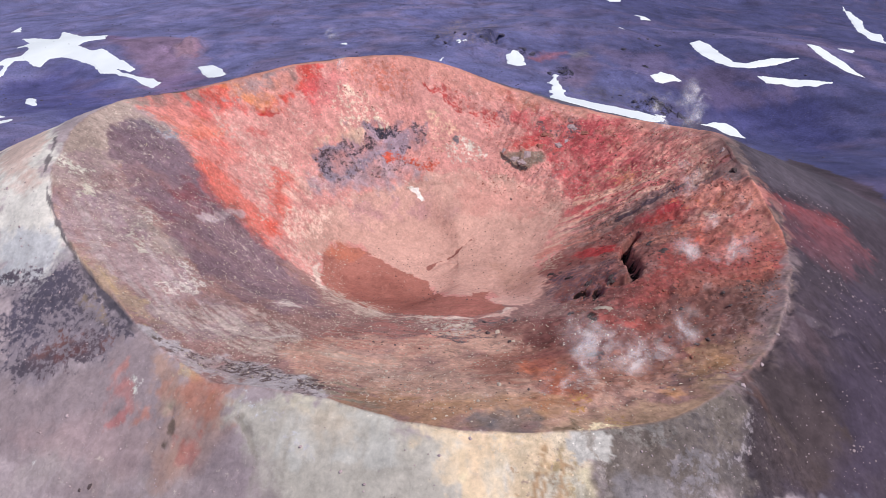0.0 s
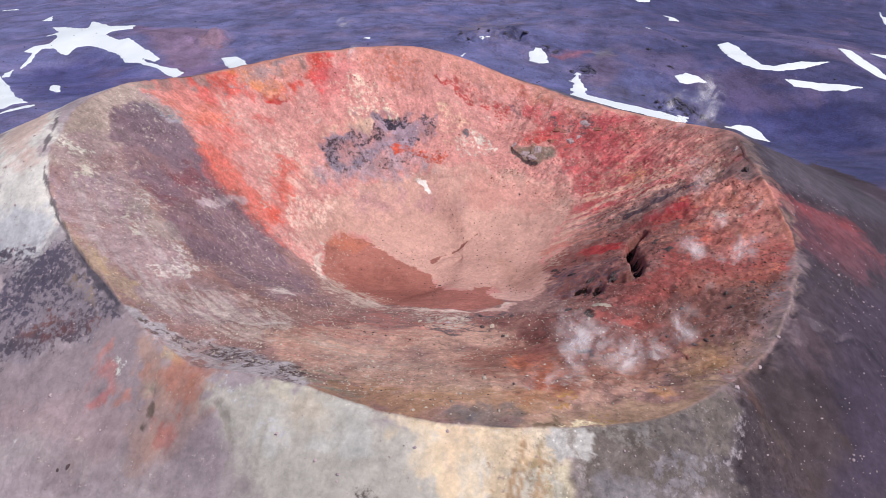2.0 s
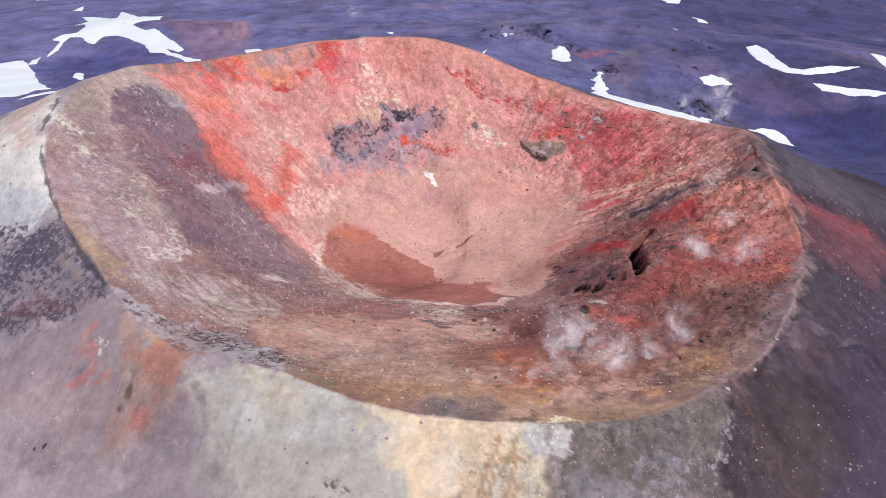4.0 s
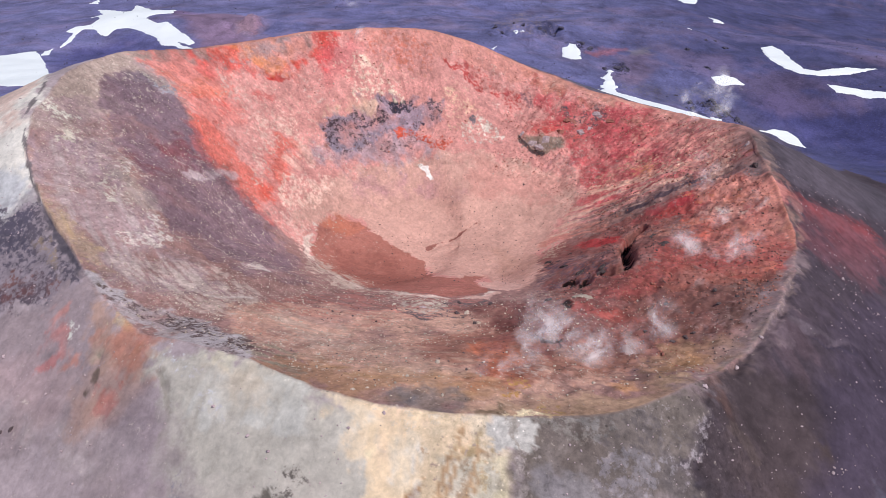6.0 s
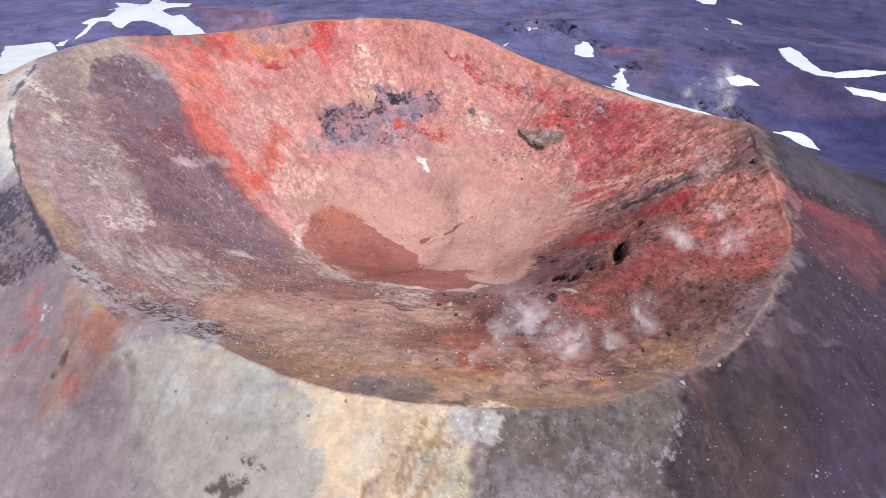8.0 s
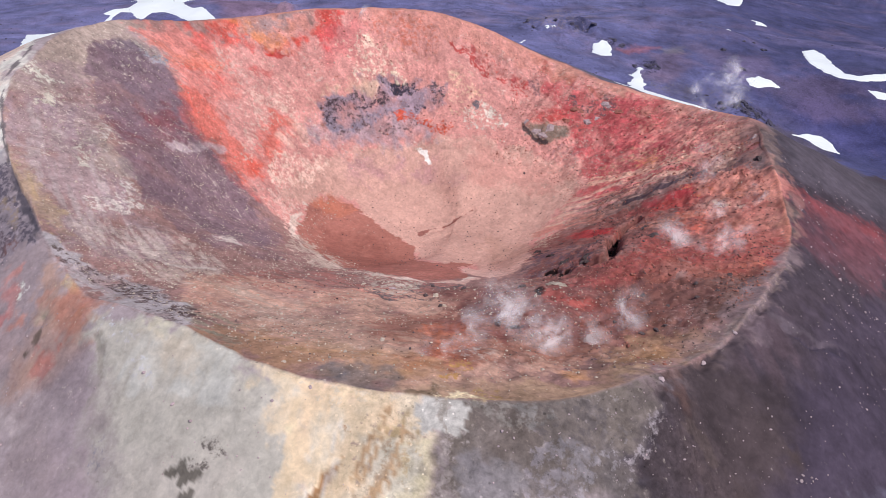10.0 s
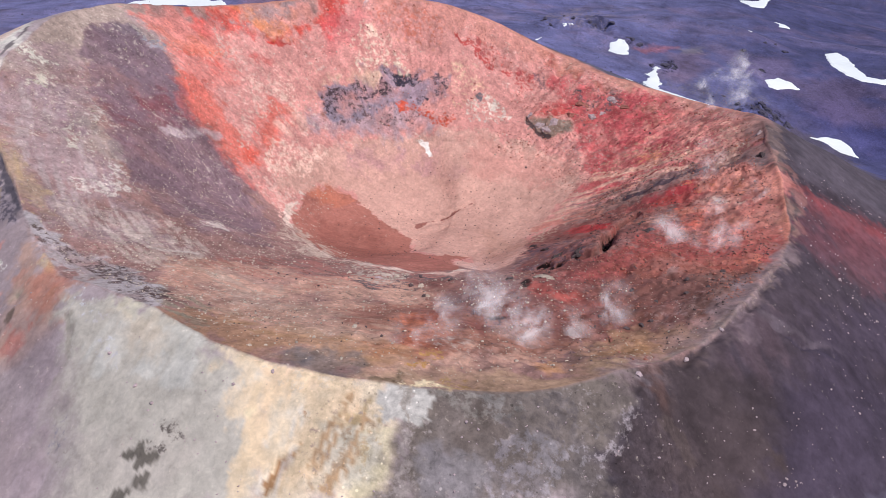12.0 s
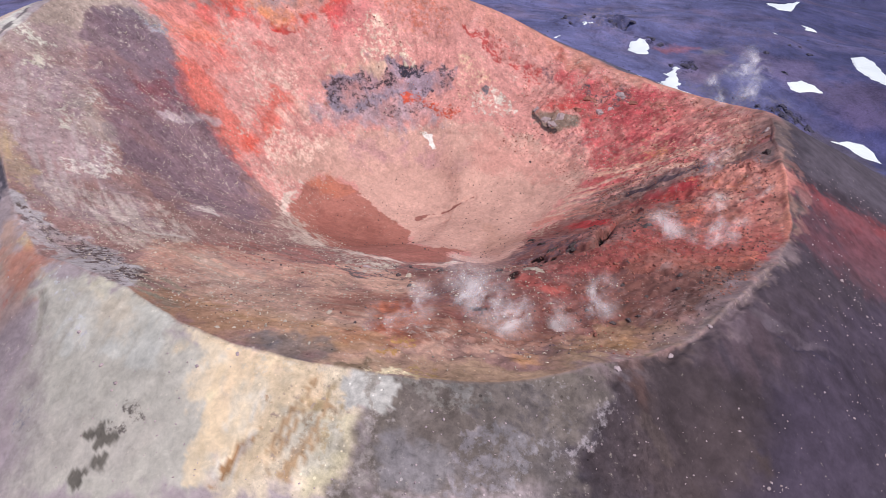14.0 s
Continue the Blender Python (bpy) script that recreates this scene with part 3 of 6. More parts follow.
stain("80645a", 0.50, 1.0, 1.5, "fall", [(57, -88), (61, -86), (60, -90), (58, -90)])  # tan fan 2
stain("5e4c54", 0.70, 3.0, 4.0, "fall", [(68, -72), (77, -61), (84, -63), (77, -77), (70, -78)])  # flank wash
stain("7c646e", 0.79, 0.8, 1.2, "", [(-89.7, -3.7), (-89.1, 1), (-87.9, 7.8), (-85.2, 8.7), (-80.3, 10.2), (-75.8, 11.8), (-72.3, 7.1), (-66.4, 1.1), (-61.1, -0.8), (-52.5, -7), (-47.1, -11.7), (-38.1, -23.6), (-30.7, -40.3), (-40.7, -43.2), (-54.4, -34), (-58.8, -39.2), (-66, -35.5), (-76.1, -21.3), (-84.5, -10.3)])  # purple scree edge
stain("c06468", 0.66, 4.5, 3.0, "", [(68.7, 53.6), (78.4, 50.7), (84, 32.2), (82.4, 16.8), (75.3, 15.9), (66.8, 28.9), (62.3, 44)])  # salmon right wall
stain("b04c52", 0.60, 2.0, 3.0, "speck", [(62.7, 65.5), (74, 54.9), (79, 37.2), (74.2, 26.9), (63.9, 42.7), (56.5, 57.1)])  # crimson right wall
stain("7c4c4c", 0.60, 2.0, 3.0, "speck", [(52.9, -12.4), (62.4, -13.2), (76.2, -13.3), (83.2, -26.6), (76.7, -40.1), (62.3, -43.2), (50.2, -40.5)])  # dark red bench
stain("cf443a", 0.44, 2.2, 2.0, "", [(-76.9, 30.9), (-74.5, 35.9), (-69.8, 39.7), (-67.3, 43.3), (-68.9, 38.9), (-72.6, 33.9)])  # red crest band
stain("d0483e", 0.44, 1.8, 1.5, "", [(-74, 40.5), (-71.6, 44.5), (-68.7, 46.4), (-69.7, 43.3), (-72.7, 40.1)])  # red crest blot
stain("cc4236", 0.40, 2.4, 2.0, "", [(-73.9, 18), (-71.4, 22.3), (-68.5, 22.9), (-66.4, 22.1), (-67.7, 19.2), (-70.8, 17.2)])  # red swath core
stain("a82c2a", 0.79, 0.9, 1.0, "", [(-61.7, 44.3), (-59.2, 45), (-56.2, 47.5), (-52.8, 48.5), (-56.7, 45.2), (-60.3, 43.2)])  # dark red ledge
stain("bc3a36", 0.53, 1.0, 1.2, "", [(-63.3, 34.9), (-60.5, 37.4), (-58, 37.6), (-60.8, 34.8)])  # dark red ledge low
stain("c8343a", 0.31, 2.0, 2.0, "", [(-47.6, 58), (-45.1, 60.5), (-43.3, 60.1), (-44.8, 57.3), (-47.3, 56.5)])  # crimson knot
stain("c45a68", 0.18, 4.5, 3.0, "", [(-47.1, 61.6), (-40.2, 66.1), (-34.5, 65.5), (-38.6, 59.9), (-44.7, 56.4)])  # rose wash
stain("cc4c3a", 0.44, 1.8, 2.0, "", [(-48.9, 61.1), (-46.4, 64), (-47.1, 61.3), (-51.1, 56.5), (-52.4, 52.4), (-54.4, 49.9), (-53.5, 53.6)])  # red gully line
stain("e0905e", 0.48, 3.0, 2.0, "", [(-67.5, 44.7), (-61.8, 50.5), (-58.3, 50), (-62.7, 45.6)])  # orange crest wash
stain("e8b4a6", 0.70, 1.0, 2.0, "fall", [(-52, 12.7), (-49, 23.1), (-47.8, 31.3), (-46.9, 20.6), (-48.3, 9.7)])  # pink gullies
stain("e6bcae", 0.85, 1.5, 2.0, "speck", [(-50.4, 8.3), (-48, 17.2), (-43.2, 17.7), (-37.4, 24.7), (-38.6, 14), (-43.7, 5.4), (-48, 3.6)])  # pink rubble foot
stain("dc4e38", 0.44, 1.8, 1.5, "", [(-54.1, 6.1), (-52.2, 9.8), (-50.6, 6.8), (-50, 0.8), (-52, 0.9)])  # red column foot
stain("d45644", 0.31, 2.2, 2.0, "", [(-54.4, 17.3), (-50.9, 24.7), (-50.4, 17), (-51.6, 10.6)])  # red column head
stain("d8584a", 0.26, 2.0, 1.6, "", [(-72.8, 7.8), (-71.5, 9.6), (-66.8, 3.1), (-61.5, 1.3), (-55.8, -1.7), (-51.6, -4.3), (-48.2, -6.8), (-51.2, -6.5), (-57.5, -4), (-62.9, -2), (-67.9, 1.7)])  # red lower edge line
stain("d05046", 0.60, 1.0, 2.0, "speck", [(-72, 10.3), (-67.1, 13.5), (-65.1, 10.9), (-67.5, 6.1)])  # red flecks
stain("eac2b2", 0.50, 1.0, 2.0, "speck", [(-57, 41.5), (-47.2, 46.3), (-43.1, 41.3), (-44.9, 29.3), (-53.1, 28.5)])  # pale wall flecks
stain("dcb8a8", 0.50, 1.0, 2.0, "speck", [(-41.3, 59.4), (-27.1, 68.1), (-15.2, 66.7), (-24.4, 59.5), (-37, 52.9)])  # pale crest flecks
stain("c0604c", 0.50, 1.5, 2.0, "speck", [(-33.2, 72.3), (-12.3, 81.7), (-7.7, 73.1), (-23, 66.1), (-32.8, 67.2)])  # rust crest flecks
stain("a28e98", 0.79, 3.8, 2.5, "", [(-40.8, 37.3), (-32.5, 44.7), (-21.6, 49.4), (-10.9, 49.8), (-8.7, 46.1), (-16.2, 42.6), (-31.5, 34.7), (-41.4, 28.9), (-42.6, 31.3)])  # lilac skirt
stain("857b8c", 0.81, 1.4, 1.6, "", [(-43.2, 39.7), (-40, 46.1), (-34.9, 50.1), (-24.3, 58.7), (-14.6, 60.1), (-4.9, 61.9), (-5.5, 55.9), (-11.6, 51.7), (-17.7, 49.6), (-23.1, 45.6), (-29.3, 41.2), (-31.7, 37.1), (-36.6, 35.2), (-40.3, 33.5)])  # slate lava base
stain("37313d", 0.90, 0.5, 1.5, "speck", [(-43.2, 39.3), (-40.4, 41.7), (-37.1, 45.2), (-36.2, 48.8), (-33, 49.9), (-29.3, 51), (-26.7, 53.4), (-23.8, 53.3), (-23.2, 50), (-27, 46.6), (-30.2, 44.3), (-34.2, 43.6), (-37.2, 40.5), (-38.8, 35.2), (-40.4, 34.1), (-41.9, 36.2)])  # black lava left
stain("3a3440", 1.00, 0.5, 1.4, "speck", [(-27.9, 56.3), (-24.3, 58.7), (-21.4, 58.6), (-18.2, 60), (-14.2, 59.1), (-15.2, 57.2), (-17.8, 55.7), (-19.4, 55.9), (-22, 54.1), (-23.9, 54.5)])  # black lava right
stain("3a3440", 0.95, 0.4, 1.2, "speck", [(-21.8, 52.4), (-18.9, 54), (-14.6, 54.6), (-11.8, 53.4), (-12.5, 52.3), (-16, 52.7), (-20.8, 51.4)])  # black lava ledge
stain("46404c", 0.90, 0.4, 1.2, "speck", [(-14.2, 59.8), (-9.8, 61.7), (-5.8, 61), (-4.9, 57.1), (-8.4, 55.1), (-10.9, 57.9)])  # black lava fringe
stain("3e3844", 0.68, 0.5, 1.5, "speck", [(-39.2, 39.4), (-30.6, 44.5), (-21.5, 49), (-11.5, 49.7), (-13.5, 45.7), (-22.8, 41.9), (-29.9, 37.9), (-36.4, 33.8)])  # black flecks
stain("c68c88", 0.84, 0.9, 1.0, "", [(-37.7, 39.9), (-35.1, 41.5), (-33.1, 39.6), (-34.3, 36.9), (-36.8, 37.4)])  # salmon tongue
stain("965846", 0.70, 0.9, 0.8, "", [(-41.6, 35.1), (-40.2, 35.7), (-39.7, 34), (-40.9, 33.1)])  # brown knob
stain("deb8a0", 0.70, 1.2, 1.5, "", [(-42, 44.4), (-39.4, 49.1), (-33.2, 52.3), (-27.3, 53.6), (-30.3, 51), (-35.8, 50), (-38.6, 46.7)])  # cream ledge
stain("dcc8b4", 0.80, 0.8, 1.5, "speck", [(-23.8, 59.3), (-20.3, 62.1), (-17.5, 60.8), (-19.3, 59.2), (-22.4, 58.6)])  # cream sinter
stain("c4503c", 0.90, 0.7, 1.4, "speck", [(-21, 50.1), (-14, 51.4), (-3.8, 51.3), (-1.7, 49.7), (-3.8, 46.7), (-9.8, 47.7), (-14.8, 49.3), (-20.5, 48.4)])  # orange rocks
stain("cfc0b6", 0.75, 0.8, 2.0, "speck", [(1.8, 56.3), (6.1, 62.9), (11.7, 60.7), (13.9, 54.8), (9.7, 50.8), (4.7, 51.7)])  # white sinter wall
stain("5c5460", 0.90, 0.4, 0.9, "speck", [(3.2, 59.8), (5.6, 61.3), (6.5, 58), (4.6, 56.6)])  # slate flecks wall
stain("dcb4a0", 0.50, 0.8, 2.0, "speck", [(-6.5, 71.5), (0.6, 70.5), (4.2, 61), (-2.4, 54.6), (-6.8, 61.3)])  # tan wall columns
stain("98323a", 0.75, 0.8, 1.2, "", [(0.2, 78.2), (3.3, 77.5), (5.7, 75.2), (2.4, 75.4)])  # crimson ledge
stain("902c34", 0.79, 0.8, 1.2, "", [(9.2, 75.4), (12.8, 75.5), (16.3, 75.6), (18.5, 73.5), (14.9, 72.9), (11.2, 73.1)])  # crimson ledge long
stain("b44c4a", 0.70, 1.5, 3.0, "speck", [(-3.9, 77.1), (4.3, 79.1), (16.9, 75.6), (23.3, 71.3), (18.1, 70), (8.8, 70.8), (-0.5, 72.2)])  # crimson rubble
stain("bc4446", 0.66, 2.4, 2.0, "", [(24.9, 60.2), (29.8, 65.8), (35.1, 66.9), (34.5, 60.2), (30.2, 57.4), (26.3, 57.5)])  # crimson pocket
stain("8c7a72", 0.84, 0.9, 1.2, "", [(21.4, 55.8), (24.3, 56.2), (29.2, 54.8), (34.2, 55.6), (35.2, 53.2), (30.3, 50.5), (26.4, 51.1), (22.5, 53.6)])  # grey outcrop stain
stain("4a3c40", 0.90, 0.2, 0.3, "line", [(21, 57.8), (21.9, 54.5), (24.4, 52.3), (27.4, 50.5), (29.7, 50.3)])  # outcrop underside, shade of the overhang painted as a dark line
stain("806068", 0.85, 0.6, 1.5, "speck", [(19.4, 77.7), (25.3, 75.6), (26.6, 70.2), (23.3, 71.1), (20.7, 74.5)])  # mauve outcrop
stain("5c4e56", 0.90, 0.6, 1.5, "speck", [(32.5, 71.7), (37.6, 72.8), (41.5, 67.3), (47.2, 69.6), (47.4, 64.8), (39.4, 62.6), (34.5, 66.5)])  # slate outcrop
stain("6a5056", 0.90, 0.6, 1.6, "speck", [(41.8, 71.8), (46.2, 73.8), (50.2, 70.5), (49.7, 65.6), (44.2, 66.6)])  # dark outcrop right
stain("c48a7c", 0.70, 1.2, 2.5, "speck", [(57.7, 63.7), (64.4, 64.7), (67.8, 54.8), (66.4, 41.3), (60.2, 47.5)])  # tan rubble right
stain("d2a896", 0.85, 1.2, 2.5, "speck", [(64.8, 35.7), (73.2, 32.8), (76.7, 25.1), (72.9, 20.6), (66.1, 22.9)])  # pale rubble right
stain("a63e48", 0.53, 2.2, 2.5, "", [(43.8, 62.6), (52.5, 64.8), (59.7, 58.6), (56.8, 50.6), (46.9, 49.3)])  # crimson slope right
stain("983e48", 0.62, 2.2, 2.5, "", [(66.3, 55.7), (71.6, 48.6), (71.9, 34.8), (67, 38.5), (64.8, 48.1)])  # maroon pocket
stain("be6a6c", 0.60, 2.0, 3.0, "speck", [(71.7, 61.1), (81.4, 25.8), (75.7, 27), (71.5, 44.5)])  # rose rubble
stain("daa896", 0.90, 0.8, 1.5, "layer", [(44.8, 26.9), (72.9, 23.9), (75, 25.4), (64.8, 31.4), (44.3, 33)])  # pale bedding
stain("cf9484", 0.80, 0.8, 1.5, "layer", [(41.3, 21.8), (59.1, 16.2), (60.5, 21), (44.8, 26.9)])  # pink bedding
stain("64525a", 0.40, 0.6, 1.2, "layer", [(41.9, 13.1), (72.6, 11.1), (73.9, 14.9), (60.5, 19.1), (41.1, 23.2)])  # dark bedding
stain("4c3e48", 0.90, 0.4, 0.6, "line", [(55, 11.3), (60.4, 11.6), (67.1, 12.4), (73.2, 14.5)])  # dark bedding line
stain("a83c46", 0.70, 2.0, 2.0, "", [(55.2, 4.7), (61.8, 7.3), (67, 8.8), (72.7, 7.3), (72.2, 0.9), (65.7, 2.9), (57.9, 1.6)])  # red band
stain("cc6a50", 0.75, 1.0, 1.4, "speck", [(67.7, 7.4), (70.2, 7.7), (71.8, 4.3), (70.1, 2.4), (68, 4.4)])  # orange flame
stain("c68474", 0.70, 1.5, 2.0, "layer", [(51.3, -6.9), (71.7, -6.6), (72, -11.5), (60, -16.1)])  # pink bedding low
stain("cea698", 0.84, 2.2, 2.0, "", [(82.7, 27.7), (80.3, 14.6), (75, 9.4), (73.8, 1.4), (72.9, 2), (76.1, 14.1), (79.8, 27.7)])  # pale vent streak
stain("65565c", 0.53, 1.4, 1.5, "", [(81.1, 6.5), (85.1, 5.8), (87.8, 3.1), (88.4, -0.1), (84.2, 1), (80.4, 4.5)])  # grey pocket
stain("6b5858", 0.45, 0.8, 2.0, "speck", [(83.9, 26.8), (86.3, 26.5), (89.2, 16.3), (90.9, 5.3), (87.2, 4), (83.7, 10.4)])  # grey crest rocks
stain("cc827a", 0.70, 2.4, 2.0, "", [(73.4, 7.1), (81.5, 3), (88, -2.2), (90.9, -3.6), (88.9, -9), (82.2, -5.8), (73.1, 0.2)])  # orange bench
stain("cc7c60", 0.53, 1.5, 1.4, "", [(85.6, -5.4), (87.6, -4.8), (90, -5.6), (88.7, -11.1), (86.6, -9.5)])  # orange heart
stain("94604e", 0.53, 1.5, 1.2, "", [(86.7, -10.9), (88.9, -11.2), (88.4, -18.2), (86.8, -18.4)])  # brown niche
stain("dcb4a4", 0.85, 0.8, 1.4, "speck", [(73, -3.6), (83.1, -8.7), (85.9, -9.6), (84.9, -14.2), (78.4, -12.3), (72.7, -8.7)])  # pale bench crust
stain("b88078", 0.35, 0.7, 0.9, "line", [(89, 1.8), (91.8, 1.5), (92.6, -4.4), (91.9, -12.7), (90.3, -23.5)])  # orange crest
stain("c88470", 0.70, 1.5, 1.5, "", [(85.4, -23.6), (87.4, -22.4), (87.7, -25.6), (86.4, -30.4), (84.7, -31.2)])  # salmon niche
stain("a05850", 0.35, 1.2, 2.5, "speck", [(72.4, -13.5), (81.4, -16.7), (87.7, -17.9), (87.4, -29.9), (79.5, -34.2), (71.3, -29.6)])  # brown-red bench
stain("d4967c", 0.50, 0.4, 1.0, "contour", [(74.6, -15.9), (83.4, -18.3), (88.5, -16.4), (87.2, -22.8), (77.6, -21.5)])  # orange threads
stain("8e4448", 0.62, 3.3, 2.0, "", [(92.9, -2.8), (98.4, -1.6), (106.9, 2.1), (118.8, 5.8), (124, 5.1), (117, -2.1), (107.3, -4.8), (100.7, -7.3), (94.6, -7.5)])  # red flank streak
stain("6c4048", 0.44, 6.0, 4.0, "", [(91.8, -14.7), (102.3, -6.7), (115, -5.8), (109.7, -17), (94.3, -29.1), (88.8, -28.8)])  # red flank halo
stain("584e58", 0.70, 4.5, 4.0, "", [(150, 255), (163, 254), (184, 233), (163, 133), (121, 15), (108, 7.9), (96.2, 4.7), (92.9, 9.2)])  # olive flank top
stain("e0988a", 0.88, 3.0, 2.0, "", [(73.2, 9.5), (82.6, 2.7), (90.5, -2), (90.1, -10.4), (83.9, -13.2), (72.6, -7.2)])  # salmon bench
stain("dc7e5c", 0.60, 1.0, 2.0, "speck", [(67.1, 10.2), (72.8, 7.6), (79.1, 0.8), (87.8, -4.5), (88.5, -10.2), (78.8, -5.9), (68.3, 3.1)])  # orange bench flecks
stain("c67c70", 0.66, 3.0, 2.5, "", [(71.9, -8.2), (89, -14.9), (87.7, -29.7), (79.5, -34.2), (70.1, -29.6)])  # rose bench
stain("cc8880", 0.84, 3.8, 3.0, "", [(65.9, 69.8), (83.2, 44.2), (83, 25.7), (76, 17), (68.1, 27.2), (63.4, 50.9)])  # salmon crest right
stain("d6a898", 0.80, 1.0, 2.5, "speck", [(71.4, 54.5), (78.2, 52.8), (82.4, 36.9), (81.4, 24.3), (75.5, 22.7), (70.5, 34.6)])  # pale crest rubble
stain("c89a8c", 0.80, 1.0, 2.0, "speck", [(78.3, 35.8), (83.6, 35.2), (83.1, 18.3), (79, 12), (75.8, 14.8)])  # vent crust
stain("744848", 0.57, 4.5, 3.0, "", [(10.5, -48.7), (24, -44.7), (35.2, -57.4), (48.2, -60.2), (55.7, -63.2), (48.5, -75.1), (33.7, -71.4), (20.3, -65.1)])  # maroon shelf
stain("7e4848", 0.44, 4.5, 3.0, "", [(43.3, -36.6), (62.3, -43.2), (69.8, -51), (62.8, -65.4), (51, -57.9), (39.2, -54.4)])  # maroon bench foot
stain("c6aea2", 0.80, 0.5, 1.2, "speck", [(-39.8, -1.1), (-38.1, 5.3), (-36.6, -7.9), (-30.6, -16.2), (-22.6, -24.4), (-11.3, -37.5), (-10.6, -42.9), (-23.2, -36.5), (-33.6, -24.4), (-38.7, -11.1)])  # ring lace
stain("cbb6aa", 0.75, 0.4, 0.8, "speck", [(-11.1, -39), (-2.5, -38.7), (7.6, -41.7), (7.8, -47.7), (4.1, -54.7), (-1.2, -53.3), (-7.4, -45.7)])  # ring lace right
stain("cba096", 0.90, 0.3, 0.5, "", [(13.6, -19.7), (17.5, -10.8), (22.8, -17.8), (25.6, -22.2), (23, -28.1), (17.7, -30.4), (14.4, -26.4)])  # pink spit
stain("cba298", 0.90, 0.3, 0.5, "", [(12.1, -40.6), (16.1, -35.4), (19.8, -32.4), (17.4, -40.5)])  # pink shore
stain("3a3036", 0.90, 0.4, 1.2, "speck", [(29.1, -4.7), (31.7, -10.5), (35.8, -7.3), (39.3, -3.6), (44, -0.8), (40.2, -9), (34.7, -18), (31.2, -15.6)])  # black shore
stain("66505a", 0.80, 1.0, 2.0, "speck", [(31.5, -12.7), (40.3, -7.9), (48.6, -12.5), (46.2, -33.7), (40.7, -36.7), (33.4, -31.6), (26.2, -34.7), (30.7, -23.4)])  # slate rubble shore
stain("b4343a", 0.75, 1.5, 1.5, "", [(40.9, -0.4), (44.5, 0.7), (49.5, -1.5), (51.4, -6.1), (46.6, -6.5), (42.3, -4.8)])  # red tongue
stain("c07c70", 0.70, 0.8, 1.5, "layer", [(29.1, 12.8), (50.2, 10.5), (48.3, 7.1), (29.7, 7.2)])  # pink bedding shore
stain("100d10", 1.00, 0.4, 0.5, "", [(56.9, -2.6), (54.5, -4.7), (51.7, -10.3), (49.8, -18.9), (49.3, -28.3), (48.5, -33.3), (46.5, -34.3), (43.9, -33.7), (46.6, -36.3), (49.8, -35.2), (51.6, -32.5), (51.4, -26.9), (51.6, -19.7), (52.8, -12.2), (54.9, -8.6)])  # chasm, the darkness of its depth painted near-black
stain("181417", 0.95, 0.4, 0.7, "", [(35.2, -30.5), (37.4, -30.1), (38.5, -33.5), (40.3, -32.1), (40.5, -37.3), (38.5, -39.6), (38, -34), (35.8, -34.7)])  # chasm low, deep shade painted in
stain("1a1518", 0.90, 0.3, 0.5, "", [(33.8, -53), (35.4, -51.7), (35.6, -56), (34.1, -56.7)])  # gap under the slab, its shadow painted on the ground
stain("9c4a44", 0.70, 1.2, 2.5, "speck", [(43.1, -37.5), (48, -38.9), (54.1, -40), (58.3, -44.5), (55, -49), (46.8, -46.4)])  # rust rubble
stain("a45a4e", 0.53, 2.2, 2.5, "", [(55, -41.9), (62, -38.8), (71.1, -38.3), (76.7, -40.1), (73.3, -46.9), (65.3, -46.1), (56.7, -46.6)])  # rust bench edge
stain("74524c", 0.48, 3.0, 3.0, "", [(58.7, -48.7), (67.3, -47.2), (74.8, -49.7), (69.2, -61.1), (59.8, -64.3), (55.3, -59.7)])  # dark bench
stain("867074", 0.75, 2.2, 2.0, "", [(73.7, -49.3), (78.8, -47.9), (74.1, -59.4), (69.3, -67.9), (64.5, -70.4), (68.1, -63)])  # grey path slope
stain("b8605a", 0.70, 1.5, 1.5, "", [(34.6, -52.2), (39.7, -55.7), (46.1, -58.6), (43.2, -61.3), (37.5, -58.2)])  # crimson seam
stain("845048", 0.53, 3.8, 3.0, "", [(29.4, -55), (40.8, -61.2), (49, -55.5), (56.7, -63.5), (49.6, -75.1), (37.1, -71), (23.9, -65.5)])  # maroon slope
stain("d2c8bc", 0.95, 0.6, 1.5, "speck", [(-97.5, -17.8), (-95.6, -15.9), (-93, -16.8), (-90.4, -14.6), (-88.5, -15), (-90.6, -19.9), (-93.6, -20.5)])  # white crust high
stain("c8bcae", 0.80, 0.8, 1.5, "speck", [(-91.3, -22.7), (-89.7, -17.6), (-86.9, -20.1), (-86.5, -25), (-89.1, -26.8)])  # white crust mid
stain("c4b6b0", 0.75, 0.8, 1.6, "speck", [(-78.9, -20), (-75.3, -22.9), (-65.8, -36.1), (-58.6, -42.7), (-52.8, -46.7), (-55.9, -46), (-62.1, -40.9), (-68.3, -36.6), (-76.2, -28.8)])  # pale scree edge
stain("cdbeb8", 0.74, 0.8, 1.5, "speck", [(-65.9, -51.1), (-63.7, -47.3), (-61.1, -42.9), (-57, -45.7), (-56.8, -52.3), (-59.7, -53.8), (-63.6, -53.2)])  # white crust low
stain("cabcb6", 0.90, 0.7, 1.2, "speck", [(-65.4, -39.6), (-63.5, -35.8), (-60.4, -38.8), (-61.6, -44.2)])  # white crust edge
stain("b0947a", 0.62, 1.8, 1.5, "", [(-83.7, -48.3), (-79.5, -50.1), (-73.9, -52.6), (-70.1, -55.3), (-65.2, -58.9), (-60.7, -65.5), (-63.8, -65), (-69, -61.7), (-74.1, -58), (-78.9, -54)])  # ochre rim slope
